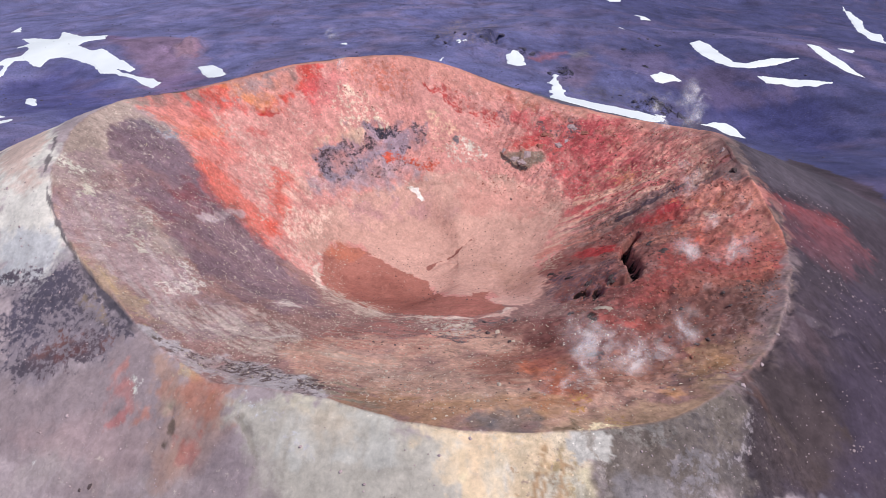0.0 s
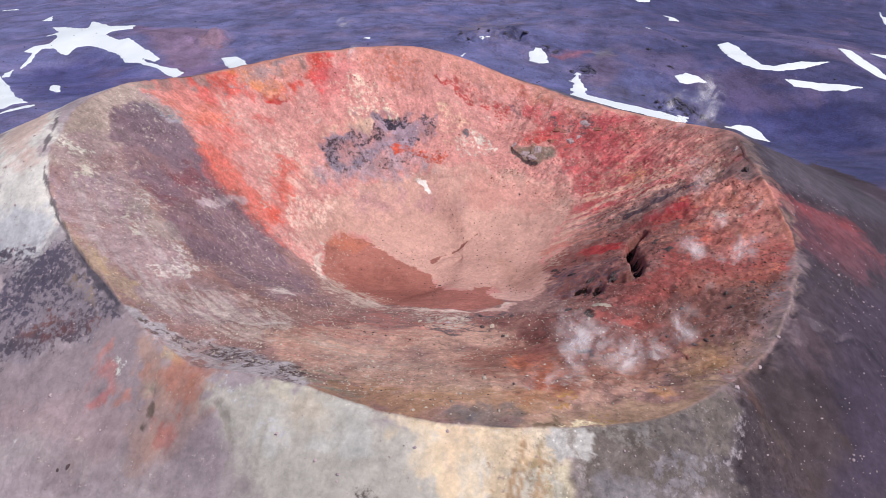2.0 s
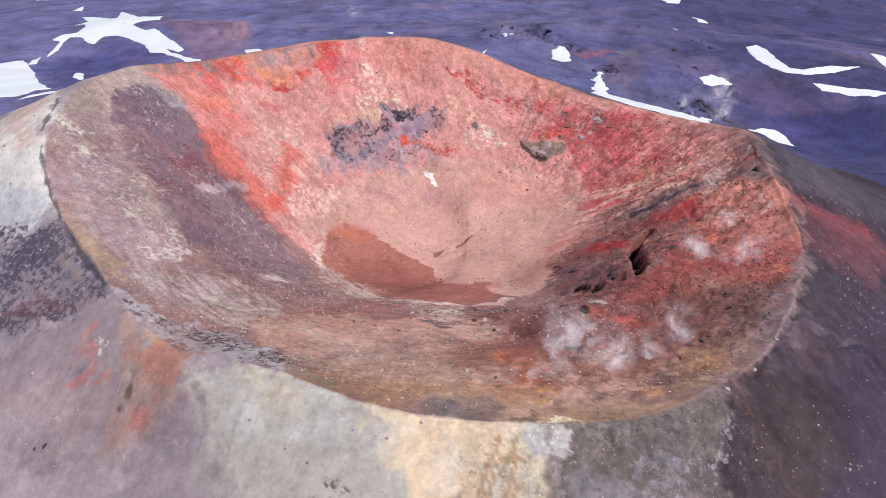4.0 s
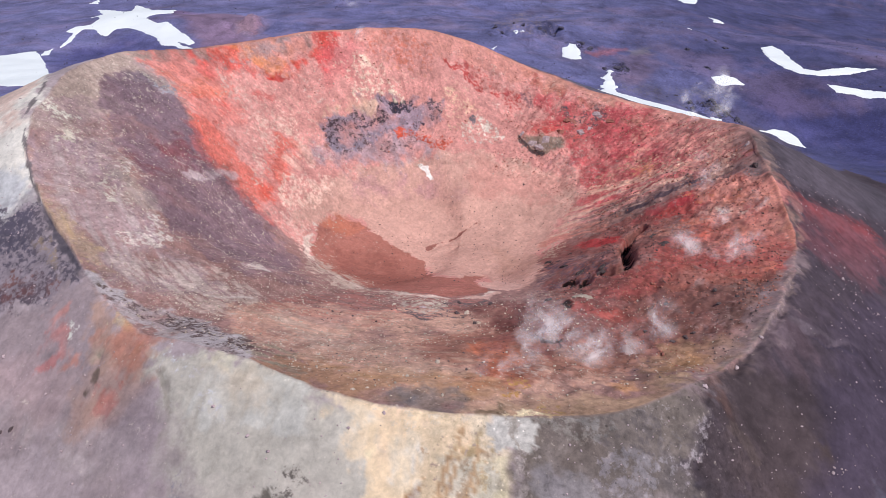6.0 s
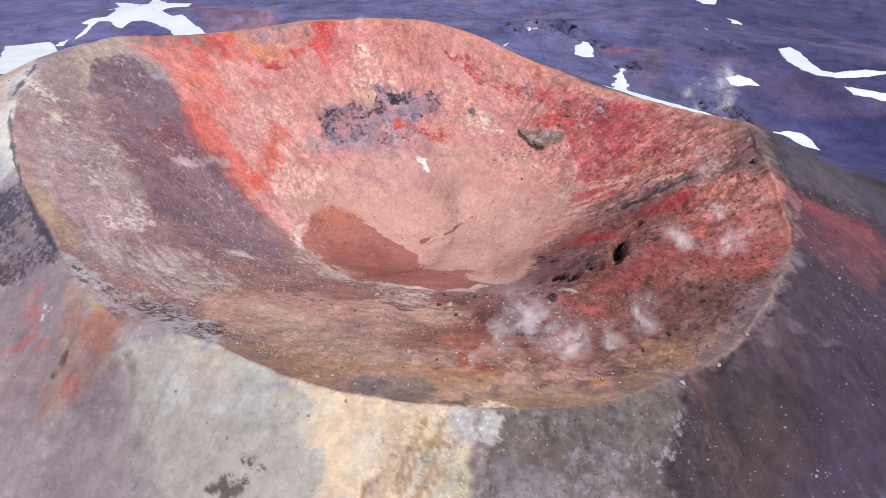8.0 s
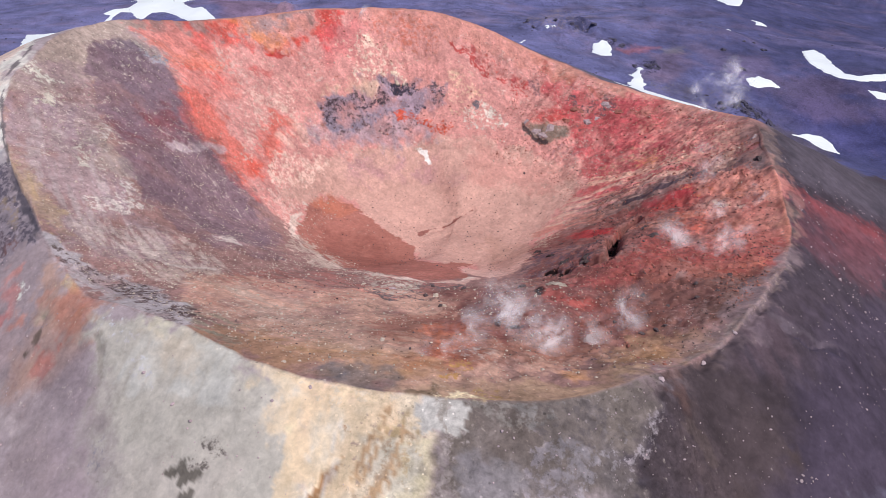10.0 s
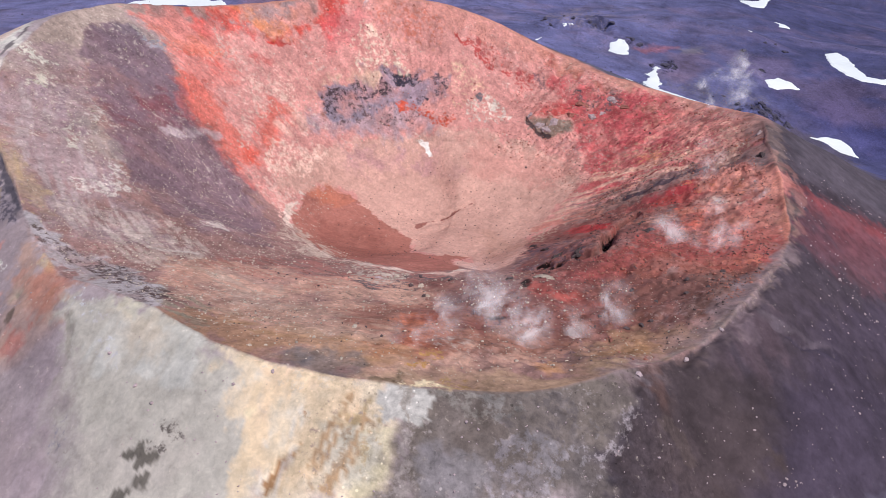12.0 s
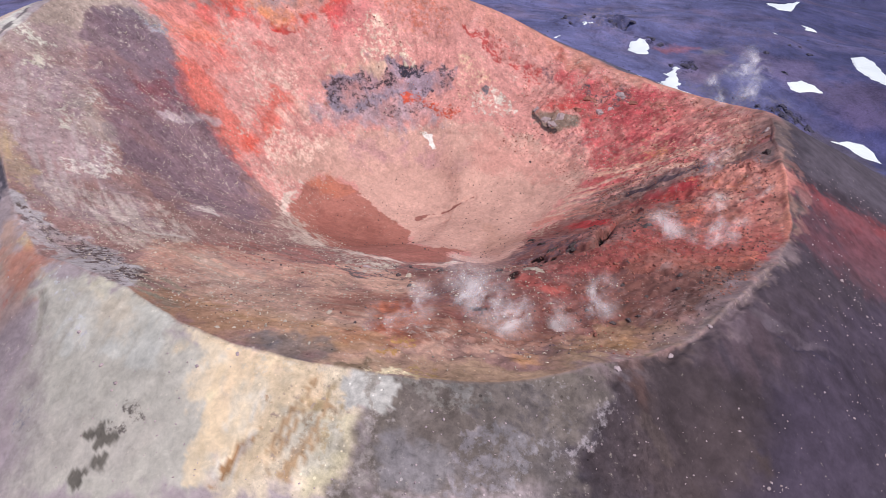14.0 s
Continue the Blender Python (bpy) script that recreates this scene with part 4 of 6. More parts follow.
stain("bc9c74", 0.50, 0.6, 1.0, "contour", [(-81.6, -50.4), (-73.7, -53), (-65.1, -59.2), (-68.6, -60), (-75.7, -56.4)])  # ochre rim threads
stain("a4968c", 0.44, 3.0, 2.0, "", [(-78, -28.5), (-76.1, -21.3), (-67, -32.4), (-64.2, -37.4), (-69.2, -40.3)])  # tan scree
stain("884448", 0.57, 3.0, 2.0, "", [(-75.6, -7.5), (-72.2, -0.3), (-67.5, -3), (-69, -10), (-72.3, -14)])  # plum scree heart
stain("b8a4a8", 0.70, 1.2, 1.2, "", [(-67.1, -13.2), (-64.9, -7.8), (-61.1, -0.6), (-59, 0.8), (-62.3, -7.1), (-65.7, -13.5)])  # lavender scree
stain("8e8894", 0.85, 0.7, 1.4, "speck", [(-83.1, 10.1), (-81, 12.6), (-77.6, 13.8), (-74.4, 12.1), (-76.1, 10), (-79.2, 8.7)])  # slate lip
stain("ccbab4", 0.90, 0.3, 0.6, "speck", [(-42.5, -43.8), (-38.8, -40.4), (-36, -43.3), (-38.7, -45.3)])  # white threads
stain("c8b6ae", 0.80, 0.4, 0.8, "speck", [(-43.5, -60.6), (-39.5, -60.8), (-34.3, -60.9), (-36, -64.2), (-41.1, -63.5)])  # white threads low
stain("c4b0a8", 0.70, 0.6, 1.2, "speck", [(-54.3, -59.3), (-50.3, -57.4), (-45.6, -59.9), (-46.9, -63.9), (-51.4, -62.6)])  # white threads mid
stain("8a6c70", 0.50, 2.0, 2.5, "contour", [(-83.7, -37.6), (-77.2, -32.3), (-66.9, -46.6), (-68, -53), (-75.6, -48.5)])  # mauve streak field
stain("c8b2aa", 0.55, 0.6, 1.5, "contour", [(-61.8, -60.5), (-47.1, -47.8), (-31.7, -57.3), (-32.3, -72), (-48.4, -69.3)])  # pale bands
stain("b49a90", 0.50, 0.8, 2.0, "contour", [(-27.7, -63.1), (-11.8, -68.2), (-3.1, -80.7), (-11.1, -84.6), (-21.4, -77.6)])  # tan bands bank
stain("b4aaae", 0.84, 1.2, 1.2, "", [(-62.4, -69.2), (-55, -76.5), (-45.8, -81.1), (-32.9, -89.1), (-23.6, -92.8), (-19.9, -91.8), (-23.9, -84.8), (-35.4, -76.5), (-44.6, -73.3), (-51.4, -73), (-58.2, -69.7)])  # rim crust
stain("443b3e", 0.75, 0.4, 1.4, "speck", [(-59.5, -71.6), (-52.2, -73.6), (-43.7, -72.7), (-34.1, -76.9), (-23.4, -84.7), (-19.8, -90.1), (-21.7, -92.4), (-31.6, -87.1), (-44, -80.3), (-54.4, -76.1)])  # rim crust flakes
stain("8a7e70", 0.70, 0.6, 1.4, "contour", [(-25.8, -85.3), (-19.9, -83.7), (-11.6, -92.7), (-14, -95.7), (-21.3, -90.1)])  # rim crust olive
stain("b4a6a6", 0.80, 0.5, 1.0, "speck", [(-52.4, -78.1), (-43.1, -79.9), (-31.6, -87.1), (-31.6, -90), (-43.7, -83.5)])  # rim crust pale
stain("5a505a", 0.85, 1.5, 3.0, "speck", [(-92, -68.8), (-83.3, -70.1), (-74, -69.8), (-71.2, -73.3), (-78.8, -76.9), (-90, -77.5)])  # dark flank foot
stain("6c4a4c", 0.80, 1.5, 2.5, "speck", [(-83.3, -70.1), (-75.6, -68.9), (-71.6, -72), (-78.5, -75.8), (-84.8, -73.4)])  # brown flank foot
stain("c0907e", 0.26, 3.8, 3.0, "", [(-53.3, -84.2), (-49.9, -85.4), (-46.5, -92.5), (-45.5, -98.6), (-48.9, -100.9), (-52.7, -100.6), (-51.4, -96.6), (-49.2, -92)])  # orange flank fall
stain("b8706a", 0.62, 1.5, 1.6, "", [(-65.6, -80.8), (-62.7, -81.9), (-60.9, -85.1), (-61.8, -86.3), (-64.3, -85), (-65.7, -82.5)])  # red flank spot
stain("ba5c58", 0.48, 0.9, 1.2, "", [(-67, -89.5), (-65, -88.1), (-61.5, -85.7), (-63.6, -88.6), (-65.4, -90.3)])  # red flank dash
stain("b47a70", 0.53, 1.5, 1.6, "", [(-59.4, -86.3), (-57.3, -86.7), (-57, -89.5), (-58.7, -89.2)])  # red flank spot low
stain("c0786a", 0.40, 1.8, 1.6, "", [(-46.2, -86.7), (-42.5, -86.6), (-39.4, -88.7), (-40.8, -90.2), (-44.6, -89.5)])  # rust under crest
stain("c09078", 0.50, 1.2, 1.6, "fall", [(-45.5, -88.5), (-40.5, -89.6), (-40.2, -97.6), (-42.2, -97.3)])  # rust drips
stain("c8a878", 0.62, 0.8, 0.8, "", [(-51.4, -81.4), (-48.4, -82.1), (-48.7, -83.2), (-51.1, -82.5)])  # gold spot
stain("54483f", 0.70, 0.3, 0.7, "", [(-52.4, -88.3), (-51.6, -88.5), (-50.7, -91.7), (-50.6, -93.5), (-51.9, -93.1), (-51.7, -91.5)])  # dark crack head
stain("54483f", 0.70, 0.3, 0.6, "", [(-51.7, -95.4), (-51.1, -95.2), (-51.3, -96.8), (-52.2, -96.8)])  # dark crack foot
stain("a4988a", 0.53, 1.5, 1.0, "", [(-54, -85.8), (-52.7, -84.9), (-51.7, -88.1), (-52, -90.4)])  # olive by the crack
stain("d4d4d8", 0.40, 0.5, 1.0, "speck", [(-38.8, -89.3), (-34.6, -90.8), (-29.4, -94.7), (-24.8, -97.7), (-25.2, -99.8), (-28.7, -97.8), (-33.5, -95.3), (-37.8, -91.3)])  # blue-white veins
stain("d9cfb4", 0.70, 1.5, 1.2, "", [(-26.9, -92.6), (-23.5, -93.2), (-22.6, -96.4), (-24.6, -95.7)])  # cream wedge
stain("988e84", 0.70, 0.5, 0.5, "line", [(-37.4, -94.4), (-34.7, -98.1), (-32.8, -101.7), (-33, -104.4), (-33.4, -107.2)])  # olive crevice
stain("d4cccb", 0.80, 0.4, 0.7, "speck", [(-81.9, -92.6), (-79.7, -92.6), (-78.7, -94.4), (-80.7, -94.6)])  # white scrawl
stain("d6d2c8", 0.75, 0.4, 0.7, "speck", [(-63.3, -79.8), (-61.5, -79.6), (-60.8, -83.4), (-61.5, -84.4)])  # white scrawl low
stain("d9d9dd", 0.50, 0.5, 1.2, "speck", [(-40.2, -89.2), (-34.3, -90.5), (-28.3, -97.9), (-25.9, -99.1), (-21.9, -104.5), (-25.4, -103.4), (-31.8, -96.8), (-37.5, -92.3)])  # white veins
stain("cdb8a4", 0.53, 3.0, 2.0, "", [(-26.6, -94.1), (-19.8, -95), (-12.8, -100.5), (-15.1, -104.1), (-22.4, -100)])  # warm wash
stain("615953", 0.90, 0.4, 1.2, "speck", [(-10.4, -112.8), (-8.7, -112.2), (-6.6, -113), (-6.6, -115), (-8, -117), (-8, -119), (-10.7, -119.5), (-12.4, -118.3), (-10.8, -116.6), (-11.1, -115), (-9, -114.6)])  # dark pumice
stain("615953", 0.92, 0.3, 0.8, "", [(-11.9, -118.3), (-10.4, -117.4), (-9, -117), (-8.6, -118.5), (-10.5, -119.2)])  # dark pumice core
stain("615953", 0.92, 0.3, 0.8, "", [(-14, -123.5), (-12.9, -122), (-10.9, -122.3), (-11, -123.7)])  # dark pumice tail
stain("615953", 0.90, 0.3, 0.7, "", [(-10.3, -119.9), (-9, -119.7), (-8.4, -121.1), (-9.6, -121.1)])  # dark pumice knot
stain("615953", 0.90, 0.3, 0.7, "", [(-13.2, -117.3), (-12.8, -116.4), (-11.3, -114.9), (-11.7, -117)])  # dark pumice bar
stain("8e8690", 0.80, 0.6, 1.2, "speck", [(-30.3, -112.8), (-28.1, -112), (-26, -116.2), (-28.8, -117)])  # slate specks
stain("b07060", 0.53, 2.2, 2.0, "", [(-52.4, -84.9), (-50, -83.7), (-42.6, -87), (-40.7, -90.8), (-41.3, -94.7), (-43.1, -95.4), (-48.1, -89.6)])  # red under crest
stain("b0645c", 0.60, 1.5, 2.0, "fall", [(-51.4, -93.4), (-47.1, -93.9), (-43.3, -100.2), (-42.8, -104), (-44.3, -103.9)])  # red streaks
stain("877276", 0.75, 2.2, 1.5, "", [(85.8, -32.5), (87.5, -34.5), (78.6, -56.4), (70.9, -70.2), (63.3, -78.7), (53.8, -90.9), (49.7, -92.5), (59.6, -77.1), (67.6, -66.2), (73.1, -59), (78.7, -46.2)])  # broad path
stain("9a8480", 0.70, 0.5, 0.8, "speck", [(84.8, -35.1), (85.9, -36.4), (77.8, -56.9), (70.1, -70.5), (62.9, -77.4), (66.8, -70.1), (74.4, -59.5)])  # path crumbs
stain("967460", 0.66, 2.2, 2.0, "", [(47.4, -79), (56.2, -68.9), (62.2, -68.8), (66.3, -67.9), (63.9, -74.7), (55.3, -83.4), (44.6, -92), (41.4, -92.3)])  # ochre shelf
stain("b08258", 0.60, 1.0, 1.5, "speck", [(49.5, -78), (55.8, -70.9), (59.4, -70.7), (54.7, -77.2), (49.3, -84.7)])  # gold shelf
stain("463b40", 0.70, 4.5, 4.0, "", [(54.3, -93.8), (62.9, -79.4), (68.7, -76), (65.7, -90.6), (59.7, -106.6), (50.9, -110.2)])  # dark foot
stain("4c4044", 0.75, 4.5, 4.0, "", [(55, -93.6), (63, -81.5), (75.7, -75.5), (80.7, -84.6), (75.8, -97.6), (57.6, -107.5), (54.5, -103.1)])  # brown flank
stain("4a3f4e", 0.70, 7.5, 6.0, "", [(83.6, -63.5), (110.7, -32.7), (100.4, -85), (78.6, -96.3), (81.7, -82.1)])  # violet flank, haze tint painted over dark rock
stain("6a4c46", 0.40, 1.0, 1.6, "fall", [(57, -90.1), (59.8, -86.9), (60.3, -89.2), (58.5, -92.1)])  # orange flank lip
stain("645450", 0.40, 0.5, 0.9, "fall", [(59.7, -94.3), (61, -92.8), (66.4, -95.9), (65.1, -97.3)])  # pale flank rills
stain("6a5c66", 0.50, 0.4, 0.5, "line", [(79.6, -63.5), (82.7, -63), (85.1, -63.9), (88.6, -60.7), (92.7, -59.6)])  # scarp
stain("433a48", 0.75, 0.4, 0.6, "line", [(83, -63.5), (85, -64.7), (88.5, -61.8), (93, -60.2)])  # scarp foot, the ridge's shadow painted as a dark line
stain("8a7680", 0.25, 0.5, 0.9, "fall", [(72.7, -65.9), (74.7, -64.2), (77.3, -68), (74.6, -69.7)])  # rim drips
stain("dec4a6", 0.79, 3.0, 2.5, "", [(0.1, -105.6), (4.4, -103.8), (9.6, -104.1), (15.4, -104), (16.3, -110.5), (14.3, -115.2), (13.2, -121.1), (5.8, -122.2), (4, -113.7)])  # peach fan
stain("e6d0b4", 0.70, 1.0, 1.5, "speck", [(2, -104.1), (8.8, -104.2), (18.8, -104.3), (20.1, -105.9), (13.2, -107.1), (4.7, -106.6)])  # cream lip fan
stain("aa7e5a", 0.95, 0.3, 0.5, "", [(11.5, -113.6), (10.1, -115.2), (8.9, -119.6), (7.4, -121.9), (8.8, -121.8), (10.1, -118.1), (12.2, -115)])  # rust rill
stain("ac7e58", 0.85, 0.5, 1.0, "speck", [(10.6, -109.7), (12.2, -111), (11.1, -113.7), (10.2, -113.1)])  # rust rill head
stain("b49478", 0.55, 0.6, 1.4, "speck", [(12.4, -109.6), (16.3, -106.6), (18.3, -107.9), (15.1, -112.9), (12.8, -115.5)])  # rust mottles
stain("cbbfb2", 0.79, 1.8, 1.6, "", [(14.9, -112.4), (20.6, -110.5), (22.9, -112.9), (22.2, -115.9), (20.5, -117.8), (17.8, -119), (14.7, -115.2)])  # pale fan
stain("b28e6e", 0.90, 0.4, 1.0, "layer", [(17, -106.5), (12.5, -121.4), (18.6, -120.4), (21.2, -109.6)])  # rust rills
stain("d8d0cc", 0.50, 0.5, 1.0, "layer", [(8.5, -107.8), (7, -122.3), (11.1, -121.7), (11.9, -108.1)])  # pale rills
stain("e4c8a8", 0.70, 0.5, 1.0, "layer", [(2.3, -105), (4.3, -122.6), (7.3, -122.2), (6, -105.5)])  # peach rills
stain("a8907a", 0.55, 0.4, 1.0, "speck", [(16.5, -107.4), (20.1, -105.9), (21.6, -111), (18.7, -114.5), (16.6, -117.7), (16.4, -112)])  # brown mottles
stain("93828a", 0.53, 7.5, 5.0, "", [(-45.7, -101.9), (-40.3, -98.6), (-29.6, -108.5), (-19.1, -124.1), (-30.7, -124.1)])  # mauve foot
stain("cdbb9c", 0.70, 0.6, 1.4, "speck", [(19.8, -112.8), (22.5, -111.6), (23.5, -113.5), (21.7, -116.8), (19.8, -117.9)])  # straw crust
stain("b09472", 0.50, 0.5, 1.6, "speck", [(16.5, -110.5), (22.2, -109.9), (21.8, -113.9), (16.8, -118.3), (16.1, -120.6), (13, -121.1), (13.5, -117.5)])  # ochre mottles
stain("756967", 0.79, 1.5, 1.5, "", [(27.1, -104.2), (34.9, -101.6), (43.1, -97.9), (54, -93.9), (53.8, -100.5), (52.1, -109.5), (37.1, -116), (33.2, -111.7), (28.8, -109.3)])  # olive wall
stain("6c5f5b", 0.70, 0.9, 1.5, "", [(28.1, -104.9), (38.7, -101.2), (39, -105.9), (36.5, -109.1), (32.4, -111.2), (28.8, -108.7)])  # olive brown
stain("8b8286", 0.79, 0.9, 1.2, "", [(25.8, -112.4), (27, -110.5), (29.3, -109), (31.4, -111.3), (35.4, -110.8), (37.2, -112.5), (36.3, -115.7), (28.2, -118.1)])  # lilac tongue
stain("847b80", 0.85, 0.8, 1.8, "speck", [(36.1, -107.8), (43.2, -104), (47.4, -105), (45.4, -112.2), (38.4, -115)])  # lilac mottles
stain("5a5050", 0.85, 0.8, 1.8, "speck", [(35.8, -102.2), (46.3, -97.4), (50, -100.6), (45.9, -105.8), (39, -106.7)])  # dark mottles
stain("8e8684", 0.70, 0.5, 1.4, "speck", [(28.2, -103.8), (34.7, -101.1), (40.5, -102), (36.4, -105.4), (30.3, -105.8)])  # pale mottles
stain("b6aeaa", 1.00, 0.4, 0.6, "", [(20.5, -105.9), (23.9, -104), (27.2, -105.4), (28.3, -108.4), (25.1, -109.7), (21.6, -109.9)])  # pale slab
stain("978d86", 0.90, 0.4, 0.8, "speck", [(24, -104.4), (24.7, -104.8), (25.5, -109.6), (24.9, -109.7)])  # slab break
stain("746050", 0.84, 0.6, 0.6, "", [(19.9, -104.1), (20.9, -100.8), (22.8, -100), (23.1, -102.4), (20.7, -105.4)])  # gully rock
stain("dcc6a6", 0.95, 0.6, 1.0, "speck", [(23.6, -103), (25.5, -101), (28.9, -102.5), (28.2, -103.8), (25.3, -104.6)])  # cream lip
stain("b0906c", 0.60, 0.6, 1.2, "speck", [(27.1, -99.2), (30.3, -98.9), (31.8, -102.2), (29, -103.6)])  # gold crust
stain("857c82", 0.65, 0.6, 1.5, "speck", [(53, -94.6), (55.3, -94.7), (54.4, -100.9), (52.7, -106.9), (51.4, -109.3), (49.5, -109.5), (51.8, -101.4)])  # pale speck line
# more of the plain: these colours are tinted violet for haze too
stain("3c384e", 0.80, 2.0, 5.0, "speck", [(-2, 450), (17, 474), (24, 441), (12, 408), (-1, 414)])  # lava field dark
stain("40405e", 0.70, 3.0, 6.0, "speck", [(-29, 427), (-11, 435), (-1, 403), (-22, 389)])  # lava knobs mid
stain("3c3a58", 0.60, 4.0, 8.0, "speck", [(64, 398), (118, 473), (154, 436), (159, 358), (116, 313), (95, 361)])  # lava scatter
stain("3c3a58", 0.55, 4.0, 8.0, "speck", [(131, 294), (154, 299), (164, 274), (141, 248), (125, 257)])  # lava scatter low
stain("7a6e8c", 0.50, 5.0, 8.0, "speck", [(-185, 471), (-108, 489), (-40, 525), (-20, 363), (-35.5, 75.3), (-149, 370)])  # pale ash flecks
stain("7c6c84", 0.45, 6.0, 9.0, "speck", [(52, 510), (146, 594), (185, 450), (118, 325), (62, 359)])  # pale ash flecks right
stain("8a7284", 0.44, 7.5, 7.0, "", [(-284, 450), (-253, 477), (-214, 451), (-188, 412), (-181, 344), (-204, 337), (-248, 394)])  # scoria ridge
stain("4a487c", 0.53, 13.5, 8.0, "", [(-307, 367), (-296, 396), (-266, 376), (-209, 299), (-89.5, 17.5), (-243, 249), (-258, 216), (-331, 316), (-331, 360)])  # dark ash hollow
stain("8e7888", 0.53, 4.5, 4.0, "", [(-217, 421), (-209, 427), (-195, 404), (-197, 382), (-208, 386)])  # scoria cone top, shading of the cone painted on
stain("86767e", 0.75, 4.0, 6.0, "speck", [(-12, 463), (22, 495), (43, 452), (40, 356), (21, 350), (-4, 374)])  # lava field
stain("2a283c", 0.75, 3.0, 3.0, "", [(36, 427), (42, 429), (39, 367), (33, 352), (27, 354)])  # lava pit
stain("302d46", 0.85, 2.0, 3.0, "speck", [(47, 344), (55, 351), (61, 343), (63, 324), (57, 333)])  # lava by the snow
stain("a06066", 0.62, 6.0, 4.0, "", [(61, 330), (77, 349), (91, 353), (80, 336), (67, 322)])  # rust vent
stain("8c8084", 0.53, 4.5, 3.0, "", [(92, 349), (105, 358), (106, 344), (94, 334)])  # tan vent
stain("7c6478", 0.48, 7.5, 6.0, "", [(83, 332), (105, 341), (103, 299), (92, 272), (82, 280)])  # rust ash
stain("322e44", 0.92, 2.0, 4.0, "speck", [(75, 310), (87, 325), (87, 295), (76, 275)])  # black lava knoll
stain("6e6676", 0.75, 5.0, 6.0, "speck", [(78, 276), (112, 290), (144, 285), (137, 264), (94, 238)])  # grey lava shelf
stain("363350", 0.70, 2.0, 4.0, "speck", [(124, 328), (131, 324), (134, 309), (126, 305)])  # black lava knobs
stain("363350", 0.70, 2.0, 4.0, "speck", [(156, 497), (169, 510), (160, 451), (153, 456)])  # black lava knobs far
stain("2c2a40", 0.85, 1.5, 3.0, "speck", [(119, 263), (131, 274), (141, 271), (149, 266), (146, 256), (88, 34.3)])  # black cliff
stain("7a6f96", 0.48, 12.0, 8.0, "", [(181, 474), (227, 466), (266, 443), (285, 409), (299, 375), (286, 345), (267, 384), (237, 423), (186, 435)])  # grey ash streak
stain("444272", 0.44, 18.0, 10.0, "", [(149, 290), (211, 290), (259, 280), (212, 167), (204, 235), (161, 255)])  # dark ash slope


